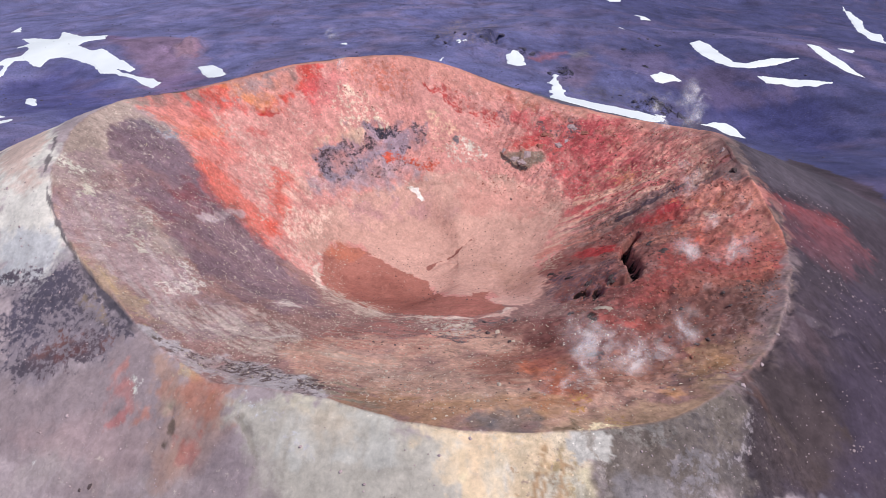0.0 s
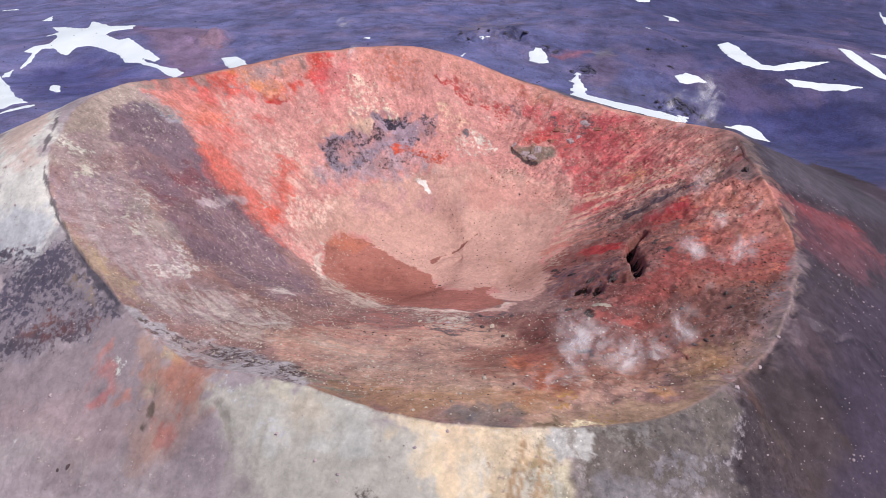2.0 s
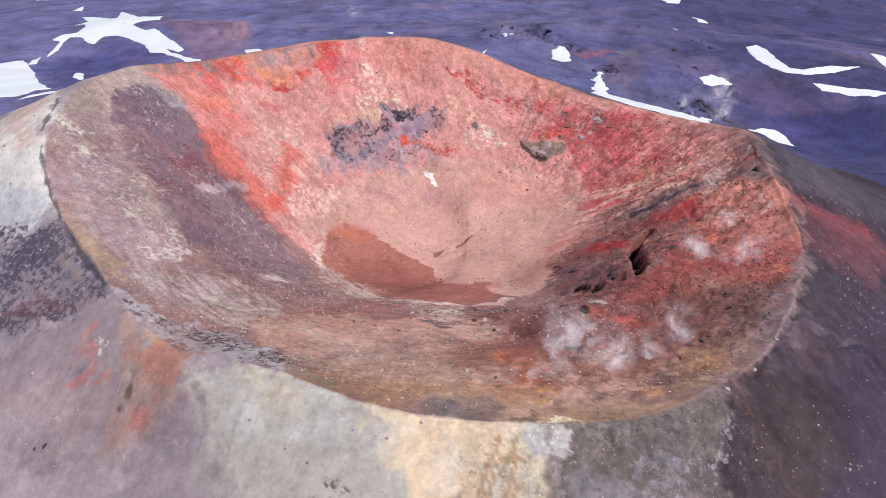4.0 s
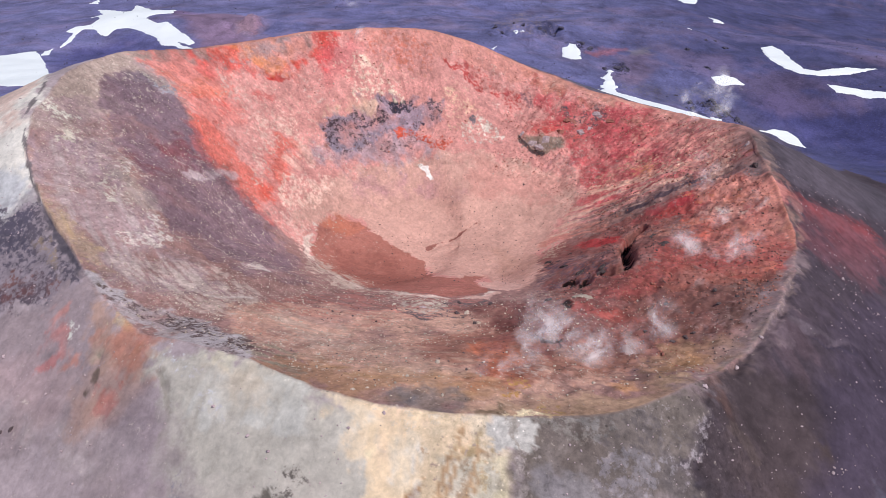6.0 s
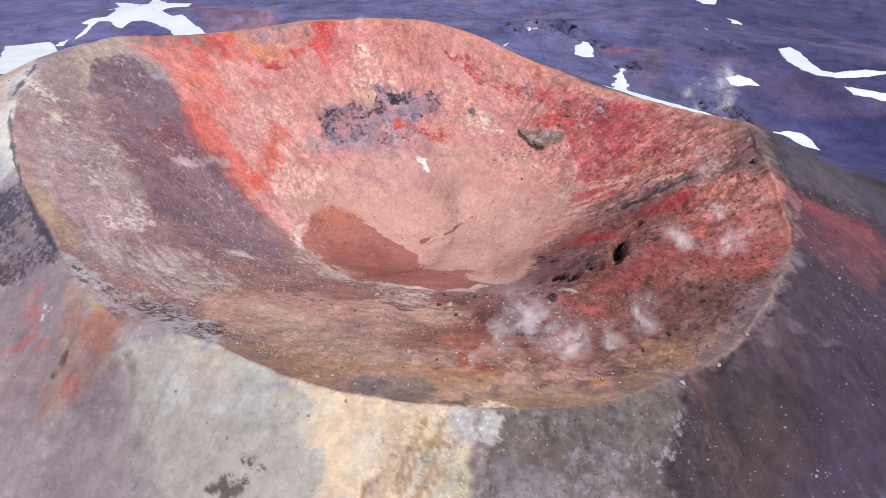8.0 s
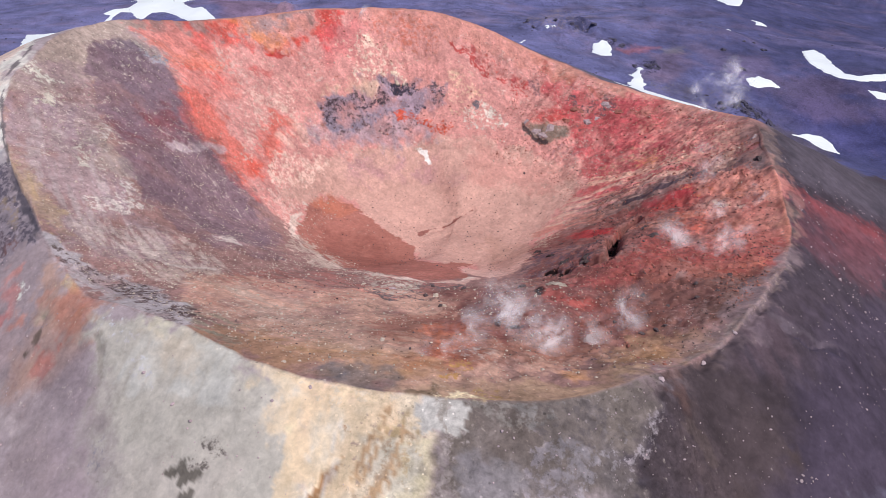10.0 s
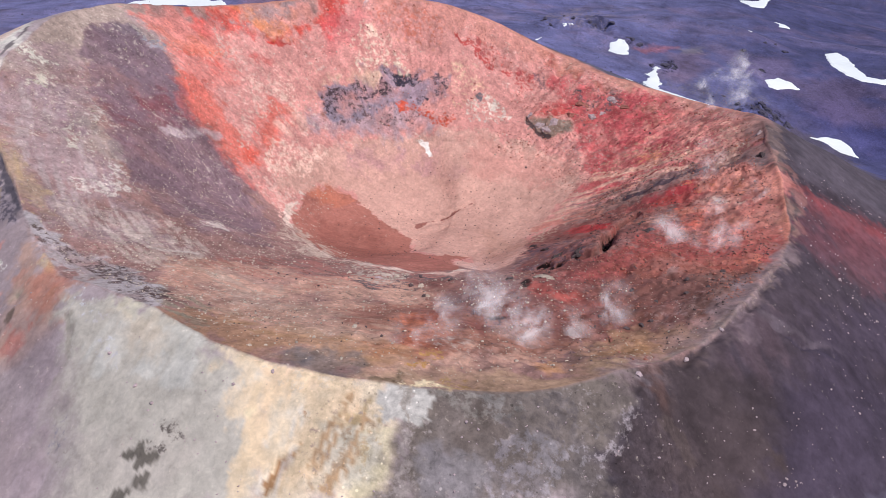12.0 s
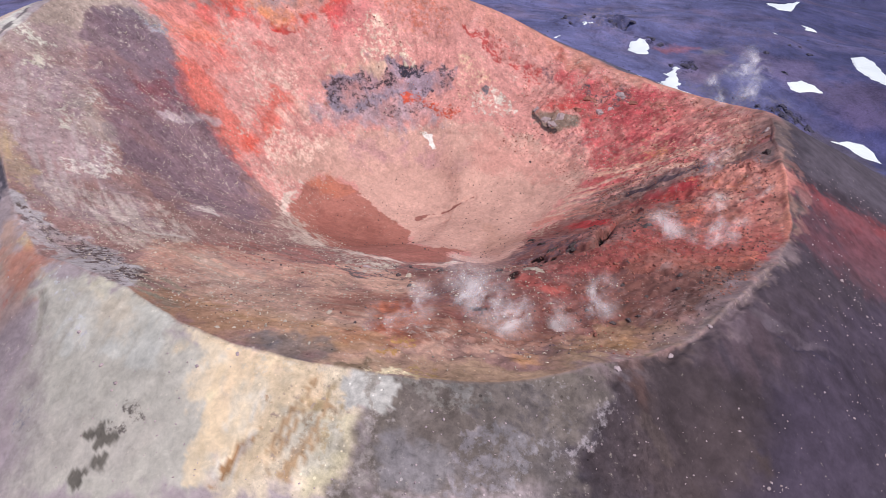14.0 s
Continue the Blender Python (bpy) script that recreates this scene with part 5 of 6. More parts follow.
def ground_colour(x, y):
    a, r = np.arctan2(y - CY, x - CX), np.hypot(x - CX, y - CY)
    rim = ring(RIM_R, a)
    crest = rim + 0.8 * fbm(x, y, 14, 3, 0.5, 3.0)
    out = r - crest
    jx, jy = 0.9 * fbm(x, y, 3.4, 3, 0.6, 71.0), 0.9 * fbm(x, y, 3.4, 3, 0.6, 83.0)
    turn = np.degrees(a) % 360
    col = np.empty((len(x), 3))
    # plain: dark ash with the violet-blue of distant haze painted in
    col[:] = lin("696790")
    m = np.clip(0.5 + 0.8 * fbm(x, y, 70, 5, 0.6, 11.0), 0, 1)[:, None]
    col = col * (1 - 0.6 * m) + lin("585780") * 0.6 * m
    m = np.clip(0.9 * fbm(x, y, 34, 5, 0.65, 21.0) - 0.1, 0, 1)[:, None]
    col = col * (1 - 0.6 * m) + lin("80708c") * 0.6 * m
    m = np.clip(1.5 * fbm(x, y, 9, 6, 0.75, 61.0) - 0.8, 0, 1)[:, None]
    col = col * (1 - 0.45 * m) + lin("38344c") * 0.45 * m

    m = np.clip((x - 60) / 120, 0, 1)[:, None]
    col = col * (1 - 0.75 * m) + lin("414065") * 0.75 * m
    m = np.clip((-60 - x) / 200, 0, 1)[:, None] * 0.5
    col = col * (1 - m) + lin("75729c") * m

    def lay(m, code):
        col[:] = col * (1 - m[:, None]) + lin(code) * m[:, None]

    edge = out + 0.4 * fbm(x, y, 3, 4, 0.6, 51.0)
    near_side = np.clip((turn - 172) / 6, 0, 1) * np.clip((300 - turn) / 6, 0, 1)
    lay(np.clip((70 - out) / 25, 0, 1), "605a6a")
    lay(np.clip((90 - out) / 30, 0, 1) * near_side, "aa989c")
    lay(np.clip((14 - edge) / 8, 0, 1) * (1 - near_side) * (1 - np.clip((turn - 8) / 12, 0, 1) * np.clip((165 - turn) / 6, 0, 1)), "6c5a5a")
    lay(np.clip((5 - edge) / 3, 0, 1) * np.clip((turn - 8) / 12, 0, 1) * np.clip((165 - turn) / 6, 0, 1), "c08478")
    lay(np.clip(0.5 - edge / 0.7, 0, 1), "94706c")
    lay(np.clip(0.5 - edge / 0.7, 0, 1) * near_side * np.clip((235 - turn) / 10, 0, 1) * np.clip(r / rim * 8 - 5.5, 0, 1), "a8928a")
    lay(np.clip(0.5 - edge / 0.7, 0, 1) * np.clip((turn - 20) / 12, 0, 1) * np.clip((165 - turn) / 6, 0, 1) * np.clip(r / rim * 8 - 5, 0, 1), "c48a7e")
    fall = fbm(a * 46, r / 16, 1.0, 4, 0.6, 2.0)
    contour = fbm(a * 14, r / 0.9, 1.0, 4, 0.6, 5.0)
    frayed = 0.75 * fbm(x, y, 2.2, 4, 0.7, 101.0) + 0.22 * fbm(a * 55, r / 8, 1.0, 4, 0.65, 103.0)
    at_crest = 1.3 * np.exp(-(out / 1.5) ** 2)
    flake, amount_of_flakes = col.copy(), np.zeros(len(x))
    for n, (code, amount, soft, warp, style, pts) in enumerate(STAINS):
        p = np.array(pts, float)
        pad = soft + warp * 2
        k = np.where((x > p[:, 0].min() - pad) & (x < p[:, 0].max() + pad) & (y > p[:, 1].min() - pad) & (y < p[:, 1].max() + pad))[0]
        if not len(k):
            continue
        sway = 1.0 if soft > 0.5 else 0.4
        xx, yy = x[k] + sway * jx[k], y[k] + sway * jy[k]
        if style == "line":
            d = outline(xx, yy, pts, False) - warp * (1 + 0.7 * fbm(xx, yy, 4, 3, 0.6, n * 1.7)) + min(0.7, warp * 0.8) * fbm(xx, yy, 5, 4, 0.6, n * 2.9)
        else:
            d = outline(xx, yy, pts) + warp * 0.8 * fbm(xx, yy, warp * 2.5 + 1.5, 3 + (warp > 2), 0.6, n * 1.7)
        share = np.mean(np.hypot(p[:, 0] - CX, p[:, 1] - CY) < ring(RIM_R, np.arctan2(p[:, 1] - CY, p[:, 0] - CX)))
        side = 0 if style == "line" else 1 if share > 0.58 else -1 if share < 0.42 else 0
        if side:
            d = d - at_crest[k]
        d = d + (0.25 if style == "line" else 0.9) * min(max(soft, 0.8), 2.5) * frayed[k]
        m = np.clip(0.5 - d / ((0.9 if soft < 0.6 else 1.4) * soft), 0, 1)
        m = m * m * (3 - 2 * m)
        if side:
            m = m * np.clip(0.5 - side * out[k] / 0.4, 0, 1)
        if not style and amount < 0.97 and 0.6 < soft < 4:
            m = m * np.clip(0.86 + 0.55 * fbm(xx, yy, 5, 4, 0.6, n * 4.3), 0, 1)
        if style == "speck":
            m = m * amount
            flake[k] = flake[k] * (1 - m[:, None]) + lin(code) * m[:, None]
            amount_of_flakes[k] = np.maximum(amount_of_flakes[k], m * (0.72 + 0.25 * fbm(xx, yy, 6, 3, 0.6, n * 3.1)))
            continue
        if style == "fall":
            m = m * np.clip(0.6 + 1.5 * fall[k], 0, 1)
        elif style == "contour":
            m = m * np.clip(0.45 + 1.6 * contour[k], 0, 1)
        elif style == "layer":
            ux, uy = p[1] - p[0]
            s = math.hypot(ux, uy)
            u, v = (x[k] * ux + y[k] * uy) / s, (y[k] * ux - x[k] * uy) / s
            m = m * np.clip(0.5 + 1.7 * fbm(u / 11, v / 0.9, 1.0, 4, 0.6, n * 1.3), 0, 1)
        m = (m * amount)[:, None]
        col[k] = col[k] * (1 - m) + lin(code) * m
        amount_of_flakes[k] *= 1 - m[:, 0]
    # thin pale crusts on the slopes, dark rubble on the rocky side
    inside = np.clip(0.5 - out / 2, 0, 1) * np.clip(r / rim * 4 - 1.4, 0, 1)
    rocky = inside * np.clip((x - 15) / 30, 0, 1) * np.clip((60 - y) / 20, 0, 1)
    thin = (0.20 + 0.24 * fbm(x, y, 11, 3, 0.6, 77.0)) * np.maximum(inside, 0.35 * near_side * np.clip((50 - out) / 20, 0, 1))
    weak = np.clip(1 - amount_of_flakes / 0.3, 0, 1)[:, None]
    crumb = col * 0.5 + 0.5 * lin("dccabe")
    crumb = crumb * (1 - 0.65 * rocky[:, None]) + 0.65 * rocky[:, None] * lin("84565a")
    flake[:] = flake * (1 - weak) + crumb * weak
    amount_of_flakes[:] = np.maximum(amount_of_flakes, thin)
    near = np.clip(1.6 - r / 130, 0, 1)
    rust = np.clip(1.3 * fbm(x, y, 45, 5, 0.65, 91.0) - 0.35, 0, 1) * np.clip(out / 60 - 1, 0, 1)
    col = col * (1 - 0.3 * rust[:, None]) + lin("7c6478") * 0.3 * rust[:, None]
    tone = 1 + 0.10 * fbm(x, y, 16, 4, 0.6, 31.0) + (1 - near) * 0.20 * fbm(x, y, 20, 4, 0.75, 33.0) + near * np.clip(r / rim * 3 - 0.7, 0.25, 1) * (0.12 + 0.10 * np.clip(x / 40, 0, 1)) * fbm(x, y, 2.4, 2, 0.8, 41.0) + near * (0.02 * fall + 0.04 * frayed) * np.clip(r / rim * 4 - 2, 0, 1)
    for c in (col, flake):
        sat = 1 - c.min(1) / c.max(1)
        grey = ((0.02 * sat) * np.clip((40 - out) / 30, 0, 1))[:, None]
        c[:] = c * (1 - grey) + grey * (c @ np.array([0.3, 0.5, 0.2]))[:, None]
        c[:] = np.clip(c * np.clip(tone, 0.45, 1.8)[:, None], 0.004, 0.85)
    # coarse rubble on the walls, fine ash on the floor and the outer flanks
    outer = np.clip(out, 0, 1) * np.clip((200 - out) / 60, 0, 1)
    mosaic = np.clip((turn - 270) / 8, 0, 1) * np.clip((302 - turn) / 5, 0, 1)
    grain = 1.0 - 0.5 * (1 - np.clip(r / rim * 5 - 1.6, 0, 1)) - outer * (0.65 - 0.8 * mosaic)
    return col, flake, amount_of_flakes, grain


def ground_material():
    mat = bpy.data.materials.new("volcanic_ash_and_scoria")
    mat.use_nodes = True
    n, l = mat.node_tree.nodes, mat.node_tree.links
    b = n["Principled BSDF"]
    b.inputs["Roughness"].default_value = 0.95
    b.inputs["Specular IOR Level"].default_value = 0.1
    att = n.new("ShaderNodeAttribute")
    att.attribute_name = "mineral_and_haze"
    geo = n.new("ShaderNodeNewGeometry")

    def noise_node(scale, detail, rough):
        t = n.new("ShaderNodeTexNoise")
        t.inputs["Scale"].default_value, t.inputs["Detail"].default_value, t.inputs["Roughness"].default_value = scale, detail, rough
        l.new(geo.outputs["Position"], t.inputs["Vector"])
        return t

    big, mid, fine, grit = noise_node(0.10, 5, 0.6), noise_node(0.6, 4, 0.6), noise_node(1.3, 5, 0.6), noise_node(5.0, 3, 0.6)
    mid.inputs["Distortion"].default_value = 0.8

    def math_node(op, a, b_, c=None):
        m = n.new("ShaderNodeMath")
        m.operation = op
        for k, v in enumerate((a, b_, c)):
            if v is None:
                continue
            if isinstance(v, (int, float)):
                m.inputs[k].default_value = v
            else:
                l.new(v, m.inputs[k])
        return m.outputs[0]

    tone = math_node("MULTIPLY_ADD", big.outputs["Fac"], 0.40, -0.14)
    tone = math_node("MULTIPLY_ADD", mid.outputs["Fac"], 1.08, tone)
    tone = math_node("MULTIPLY_ADD", fine.outputs["Fac"], 0.8, tone)
    grain = n.new("ShaderNodeAttribute")
    grain.attribute_name = "grain"
    tone = math_node("MULTIPLY_ADD", math_node("MULTIPLY_ADD", grit.outputs["Fac"], 0.3, -0.15), grain.outputs["Fac"], tone)
    # pebbles: small cells, some pale and some dark
    cells = n.new("ShaderNodeTexVoronoi")
    cells.inputs["Scale"].default_value = 1.15
    l.new(geo.outputs["Position"], cells.inputs["Vector"])
    split = n.new("ShaderNodeSeparateColor")
    l.new(cells.outputs["Color"], split.inputs[0])
    size = math_node("MULTIPLY", split.outputs[0], 0.27)
    inside = math_node("LESS_THAN", cells.outputs["Distance"], size)
    shade = math_node("MULTIPLY", math_node("MULTIPLY_ADD", split.outputs[1], 0.9, -0.36), grain.outputs["Fac"])
    tone = math_node("MULTIPLY_ADD", inside, shade, tone)
    tone = math_node("MULTIPLY_ADD", math_node("SUBTRACT", tone, 1.0), math_node("MULTIPLY_ADD", grain.outputs["Fac"], 0.7, 0.3), 1.0)
    scale = n.new("ShaderNodeVectorMath")
    scale.operation = "SCALE"
    # broken crusts: the second colour shows where a ragged noise lies under the amount
    att2, amt, rag = n.new("ShaderNodeAttribute"), n.new("ShaderNodeAttribute"), noise_node(0.75, 7, 0.7)
    att2.attribute_name, amt.attribute_name = "flake", "flakes"
    gap = math_node("SUBTRACT", amt.outputs["Fac"], math_node("MULTIPLY_ADD", rag.outputs["Fac"], 3.2, -0.98))
    crust = n.new("ShaderNodeMapRange")
    crust.inputs["From Min"].default_value, crust.inputs["From Max"].default_value = -0.16, 0.22
    l.new(gap, crust.inputs["Value"])
    both = n.new("ShaderNodeMix")
    both.data_type = "RGBA"
    l.new(crust.outputs[0], both.inputs[0])
    l.new(att.outputs["Color"], both.inputs[6])
    l.new(att2.outputs["Color"], both.inputs[7])
    l.new(both.outputs[2], scale.inputs[0])
    l.new(tone, scale.inputs["Scale"])
    l.new(scale.outputs[0], b.inputs["Base Color"])
    rise = math_node("MULTIPLY_ADD", inside, 0.25, fine.outputs["Fac"])
    rise = math_node("MULTIPLY_ADD", crust.outputs[0], 0.25, rise)
    bp = n.new("ShaderNodeBump")
    bp.inputs["Strength"].default_value, bp.inputs["Distance"].default_value = 0.3, 0.25
    l.new(rise, bp.inputs["Height"])
    l.new(bp.outputs[0], b.inputs["Normal"])
    return mat


def rock_material(name, code, spread=0.5):
    mat = bpy.data.materials.new(name)
    mat.use_nodes = True
    n, l = mat.node_tree.nodes, mat.node_tree.links
    b = n["Principled BSDF"]
    b.inputs["Roughness"].default_value = 0.9
    b.inputs["Specular IOR Level"].default_value = 0.2
    geo = n.new("ShaderNodeNewGeometry")
    t = n.new("ShaderNodeTexNoise")
    t.inputs["Scale"].default_value, t.inputs["Detail"].default_value, t.inputs["Roughness"].default_value = 1.3, 7, 0.75
    l.new(geo.outputs["Position"], t.inputs["Vector"])
    ramp = n.new("ShaderNodeValToRGB")
    c = lin(code)
    ramp.color_ramp.elements[0].position, ramp.color_ramp.elements[1].position = 0.3, 0.72
    ramp.color_ramp.elements[0].color = (*(c * (1 - spread)), 1)
    ramp.color_ramp.elements[1].color = (*np.clip(c * (1 + spread), 0, 0.85), 1)
    add = n.new("ShaderNodeMath")
    add.operation = "MULTIPLY_ADD"
    l.new(geo.outputs["Random Per Island"], add.inputs[0])
    add.inputs[1].default_value = 0.3
    l.new(t.outputs["Fac"], add.inputs[2])
    sub = n.new("ShaderNodeMath")
    sub.operation = "SUBTRACT"
    l.new(add.outputs[0], sub.inputs[0])
    sub.inputs[1].default_value = 0.15
    l.new(sub.outputs[0], ramp.inputs[0])
    l.new(ramp.outputs[0], b.inputs["Base Color"])
    bp = n.new("ShaderNodeBump")
    bp.inputs["Strength"].default_value, bp.inputs["Distance"].default_value = 0.8, 0.2
    l.new(t.outputs["Fac"], bp.inputs["Height"])
    l.new(bp.outputs[0], b.inputs["Normal"])
    return mat


def steam_material():
    mat = bpy.data.materials.new("steam")
    mat.use_nodes = True
    n, l = mat.node_tree.nodes, mat.node_tree.links
    n.remove(n["Principled BSDF"])
    out = n["Material Output"]
    uv = n.new("ShaderNodeUVMap")
    uv.uv_map = "puff"
    ln = n.new("ShaderNodeVectorMath")
    ln.operation = "LENGTH"
    l.new(uv.outputs[0], ln.inputs[0])
    fall = n.new("ShaderNodeMapRange")
    fall.interpolation_type = "SMOOTHSTEP"
    fall.inputs["From Min"].default_value, fall.inputs["From Max"].default_value = 1.0, 0.0
    l.new(ln.outputs["Value"], fall.inputs["Value"])
    geo = n.new("ShaderNodeNewGeometry")
    t = n.new("ShaderNodeTexNoise")
    t.inputs["Scale"].default_value, t.inputs["Detail"].default_value, t.inputs["Roughness"].default_value = 0.22, 6, 0.6
    t.inputs["Distortion"].default_value = 0.45
    l.new(geo.outputs["Position"], t.inputs["Vector"])
    wisp = n.new("ShaderNodeMapRange")
    wisp.inputs["From Min"].default_value, wisp.inputs["From Max"].default_value = 0.42, 0.76
    l.new(t.outputs["Fac"], wisp.inputs["Value"])
    m1 = n.new("ShaderNodeMath")
    m1.operation = "MULTIPLY"
    l.new(fall.outputs[0], m1.inputs[0])
    l.new(wisp.outputs[0], m1.inputs[1])
    m2 = n.new("ShaderNodeMath")
    m2.operation = "MULTIPLY"
    l.new(m1.outputs[0], m2.inputs[0])
    m2.inputs[1].default_value = 0.52
    clear, body, glow, mist, mix = n.new("ShaderNodeBsdfTransparent"), n.new("ShaderNodeBsdfDiffuse"), n.new("ShaderNodeBsdfTranslucent"), n.new("ShaderNodeAddShader"), n.new("ShaderNodeMixShader")
    body.inputs["Color"].default_value = glow.inputs["Color"].default_value = (0.58, 0.54, 0.60, 1)
    toward = n.new("ShaderNodeCombineXYZ")
    for k, v in zip("XYZ", SUN_FROM):
        toward.inputs[k].default_value = v
    l.new(toward.outputs[0], body.inputs["Normal"])
    away = n.new("ShaderNodeVectorMath")
    away.operation = "SCALE"
    away.inputs["Scale"].default_value = -1.0
    l.new(toward.outputs[0], away.inputs[0])
    l.new(away.outputs[0], glow.inputs["Normal"])
    l.new(body.outputs[0], mist.inputs[0])
    l.new(glow.outputs[0], mist.inputs[1])
    l.new(m2.outputs[0], mix.inputs[0])
    l.new(clear.outputs[0], mix.inputs[1])
    l.new(mist.outputs[0], mix.inputs[2])
    l.new(mix.outputs[0], out.inputs["Surface"])
    return mat


def snow_material():
    mat = bpy.data.materials.new("old_snow")
    mat.use_nodes = True
    b = mat.node_tree.nodes["Principled BSDF"]
    b.inputs["Base Color"].default_value = (0.82, 0.83, 0.86, 1)
    b.inputs["Roughness"].default_value = 0.8
    return mat


GROUND, SNOW_MAT, STEAM = ground_material(), snow_material(), steam_material()
PALE, DARK, GREY, RUST = rock_material("pale_rock", "bcaa9e", 0.35), rock_material("dark_lava_rock", "5a4c4e"), rock_material("grey_rock", "b49ea2", 0.3), rock_material("rust_rock", "a0685e", 0.3)
# lava on the plain: dark grey, its violet tint standing in for haze
FAR_LAVA = rock_material("haze_tinted_lava", "5a5468")


def make_ground():
    spokes = 1400
    share = np.linspace(0.004, 1.0, 320)
    beyond, step, s = [], 0.33, 0.0
    while s < 4600:
        s += step
        step = 0.36 if s < 46 else min(step * 1.05, 3.0) if s < 700 else step * 1.07
        beyond.append(s)
    ang = np.linspace(0, 2 * np.pi, spokes, endpoint=False)
    rim = ring(RIM_R, ang)
    for _ in range(3):
        rim = ring(RIM_R, ang) + 0.8 * fbm(CX + rim * np.cos(ang), CY + rim * np.sin(ang), 14, 3, 0.5, 3.0)
    rad = np.concatenate([share[:, None] * rim, rim + np.array(beyond)[:, None]])
    x, y = (CX + rad * np.cos(ang)).ravel(), (CY + rad * np.sin(ang)).ravel()
    z = height(x, y)
    rows = rad.shape[0]
    i = np.arange(rows - 1)[:, None] * spokes
    j = np.arange(spokes)[None]
    k = (j + 1) % spokes
    quads = np.stack([i + j, i + spokes + j, i + spokes + k, i + k], -1).reshape(-1, 4)
    me = bpy.data.meshes.new("ground")
    me.vertices.add(len(x))
    me.vertices.foreach_set("co", np.stack([x, y, z], -1).astype(np.float32).ravel())
    me.loops.add(quads.size + spokes)
    me.loops.foreach_set("vertex_index", np.concatenate([quads.ravel(), np.arange(spokes)]).astype(np.int32))
    me.polygons.add(len(quads) + 1)
    me.polygons.foreach_set("loop_start", np.concatenate([np.arange(len(quads)) * 4, [quads.size]]).astype(np.int32))
    me.update(calc_edges=True)
    me.polygons.foreach_set("use_smooth", np.ones(len(quads) + 1, bool))
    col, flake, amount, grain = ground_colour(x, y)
    for name, c in (("mineral_and_haze", col), ("flake", flake)):
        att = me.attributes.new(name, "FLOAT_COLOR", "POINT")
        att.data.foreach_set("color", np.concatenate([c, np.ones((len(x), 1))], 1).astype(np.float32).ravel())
    for name, c in (("flakes", amount), ("grain", grain)):
        me.attributes.new(name, "FLOAT", "POINT").data.foreach_set("value", c.astype(np.float32))
    me.materials.append(GROUND)
    me.validate()
    return tagged(new("ground", me), "red and grey volcanic cone with a deep crater on dark ash slopes", "ground", kind="structure")


make_ground()


def make_snow(pts, ragged=0.7, shrink=0.0):
    p = np.array(pts, float)
    lo, hi = p.min(0) - 3, p.max(0) + 3
    cell = max(0.45, math.sqrt((hi - lo)[0] * (hi - lo)[1] / 30000))
    gx, gy = np.arange(lo[0], hi[0], cell), np.arange(lo[1], hi[1], cell)
    xx, yy = np.meshgrid(gx, gy, indexing="ij")
    d = outline(xx.ravel(), yy.ravel(), pts) + ragged * fbm(xx.ravel(), yy.ravel(), 8, 5, 0.65, 6.0) + shrink
    z = height(xx.ravel(), yy.ravel()) + np.clip(0.15 - d * 0.35, -1.2, 0.45)
    keep = d < 2.5
    n = len(gy)
    faces = []
    for i in range(len(gx) - 1):
        for j in range(len(gy) - 1):
            q = (i * n + j, (i + 1) * n + j, (i + 1) * n + j + 1, i * n + j + 1)
            if keep[list(q)].all():
                faces.append(q)
    used = sorted({v for q in faces for v in q})
    index = {v: k for k, v in enumerate(used)}
    me = bpy.data.meshes.new("snow_patch")
    me.from_pydata([(xx.ravel()[v], yy.ravel()[v], z[v]) for v in used], [], [[index[v] for v in q] for q in faces])
    for f in me.polygons:
        f.use_smooth = True
    me.materials.append(SNOW_MAT)
    return tagged(new("snow_patch", me), "patch of old white snow lying on dark volcanic ash", "snow", group="snow patches")


make_snow([(-380, 475), (-373, 488), (-396, 520), (-384, 519), (-348, 491), (-364, 535), (-345, 517), (-315, 475), (-299, 482), (-292, 459), (-303, 452), (-306, 444), (-304, 434), (-295, 422), (-282, 408), (-275, 410), (-261, 397), (-242, 374), (-232, 362), (-234, 357), (-255, 372), (-240, 357), (-221, 341), (-211, 338), (-201, 327), (-202, 311), (-223, 337), (-244, 355), (-257, 360), (-269, 377), (-284, 390), (-304, 403), (-315, 401), (-316, 387), (-322, 389), (-332, 400), (-343, 399), (-343, 386), (-339, 371), (-340, 356), (-342, 373), (-347, 392), (-354, 393), (-352, 407), (-342, 411), (-342, 427), (-354, 449)])
make_snow([(-366, 313), (-354, 332), (-349, 340), (-324, 310), (-282, 250), (-259, 225), (-265, 219), (-259, 195), (-269, 194), (-293, 205)])
make_snow([(-344, 343), (-343, 353), (-337, 333), (-338, 330)])
make_snow([(-267, 266), (-283, 298), (-268, 280), (-259, 261)])
make_snow([(-253, 185), (-253, 199), (-254, 212), (-250, 218), (-247, 203), (-250, 190)])
make_snow([(-183, 360), (-173, 361), (-162, 345), (-153, 325), (-157, 318), (-166, 324)])
make_snow([(45, 334), (51, 343), (56, 336), (56, 314), (50, 307), (44, 316)])
make_snow([(69, 279), (74, 294), (76, 278), (76, 251), (81, 243), (97, 236), (111, 240), (126, 243), (139, 248), (132, 231), (108, 185), (79, 120), (67, 120), (56, 120), (51, 120)], 1.8, 0.2)
make_snow([(197, 409), (206, 415), (211, 402), (210, 380), (205, 352), (207, 337), (215, 332), (240, 347), (259, 350), (235, 333), (214, 323), (202, 327), (195, 336), (189, 353), (195, 383)])
make_snow([(216, 311), (227, 309), (240, 306), (262, 299), (251, 296), (235, 299), (221, 303)])
make_snow([(142, 307), (150, 314), (157, 310), (161, 303), (153, 301), (148, 297), (143, 299)])
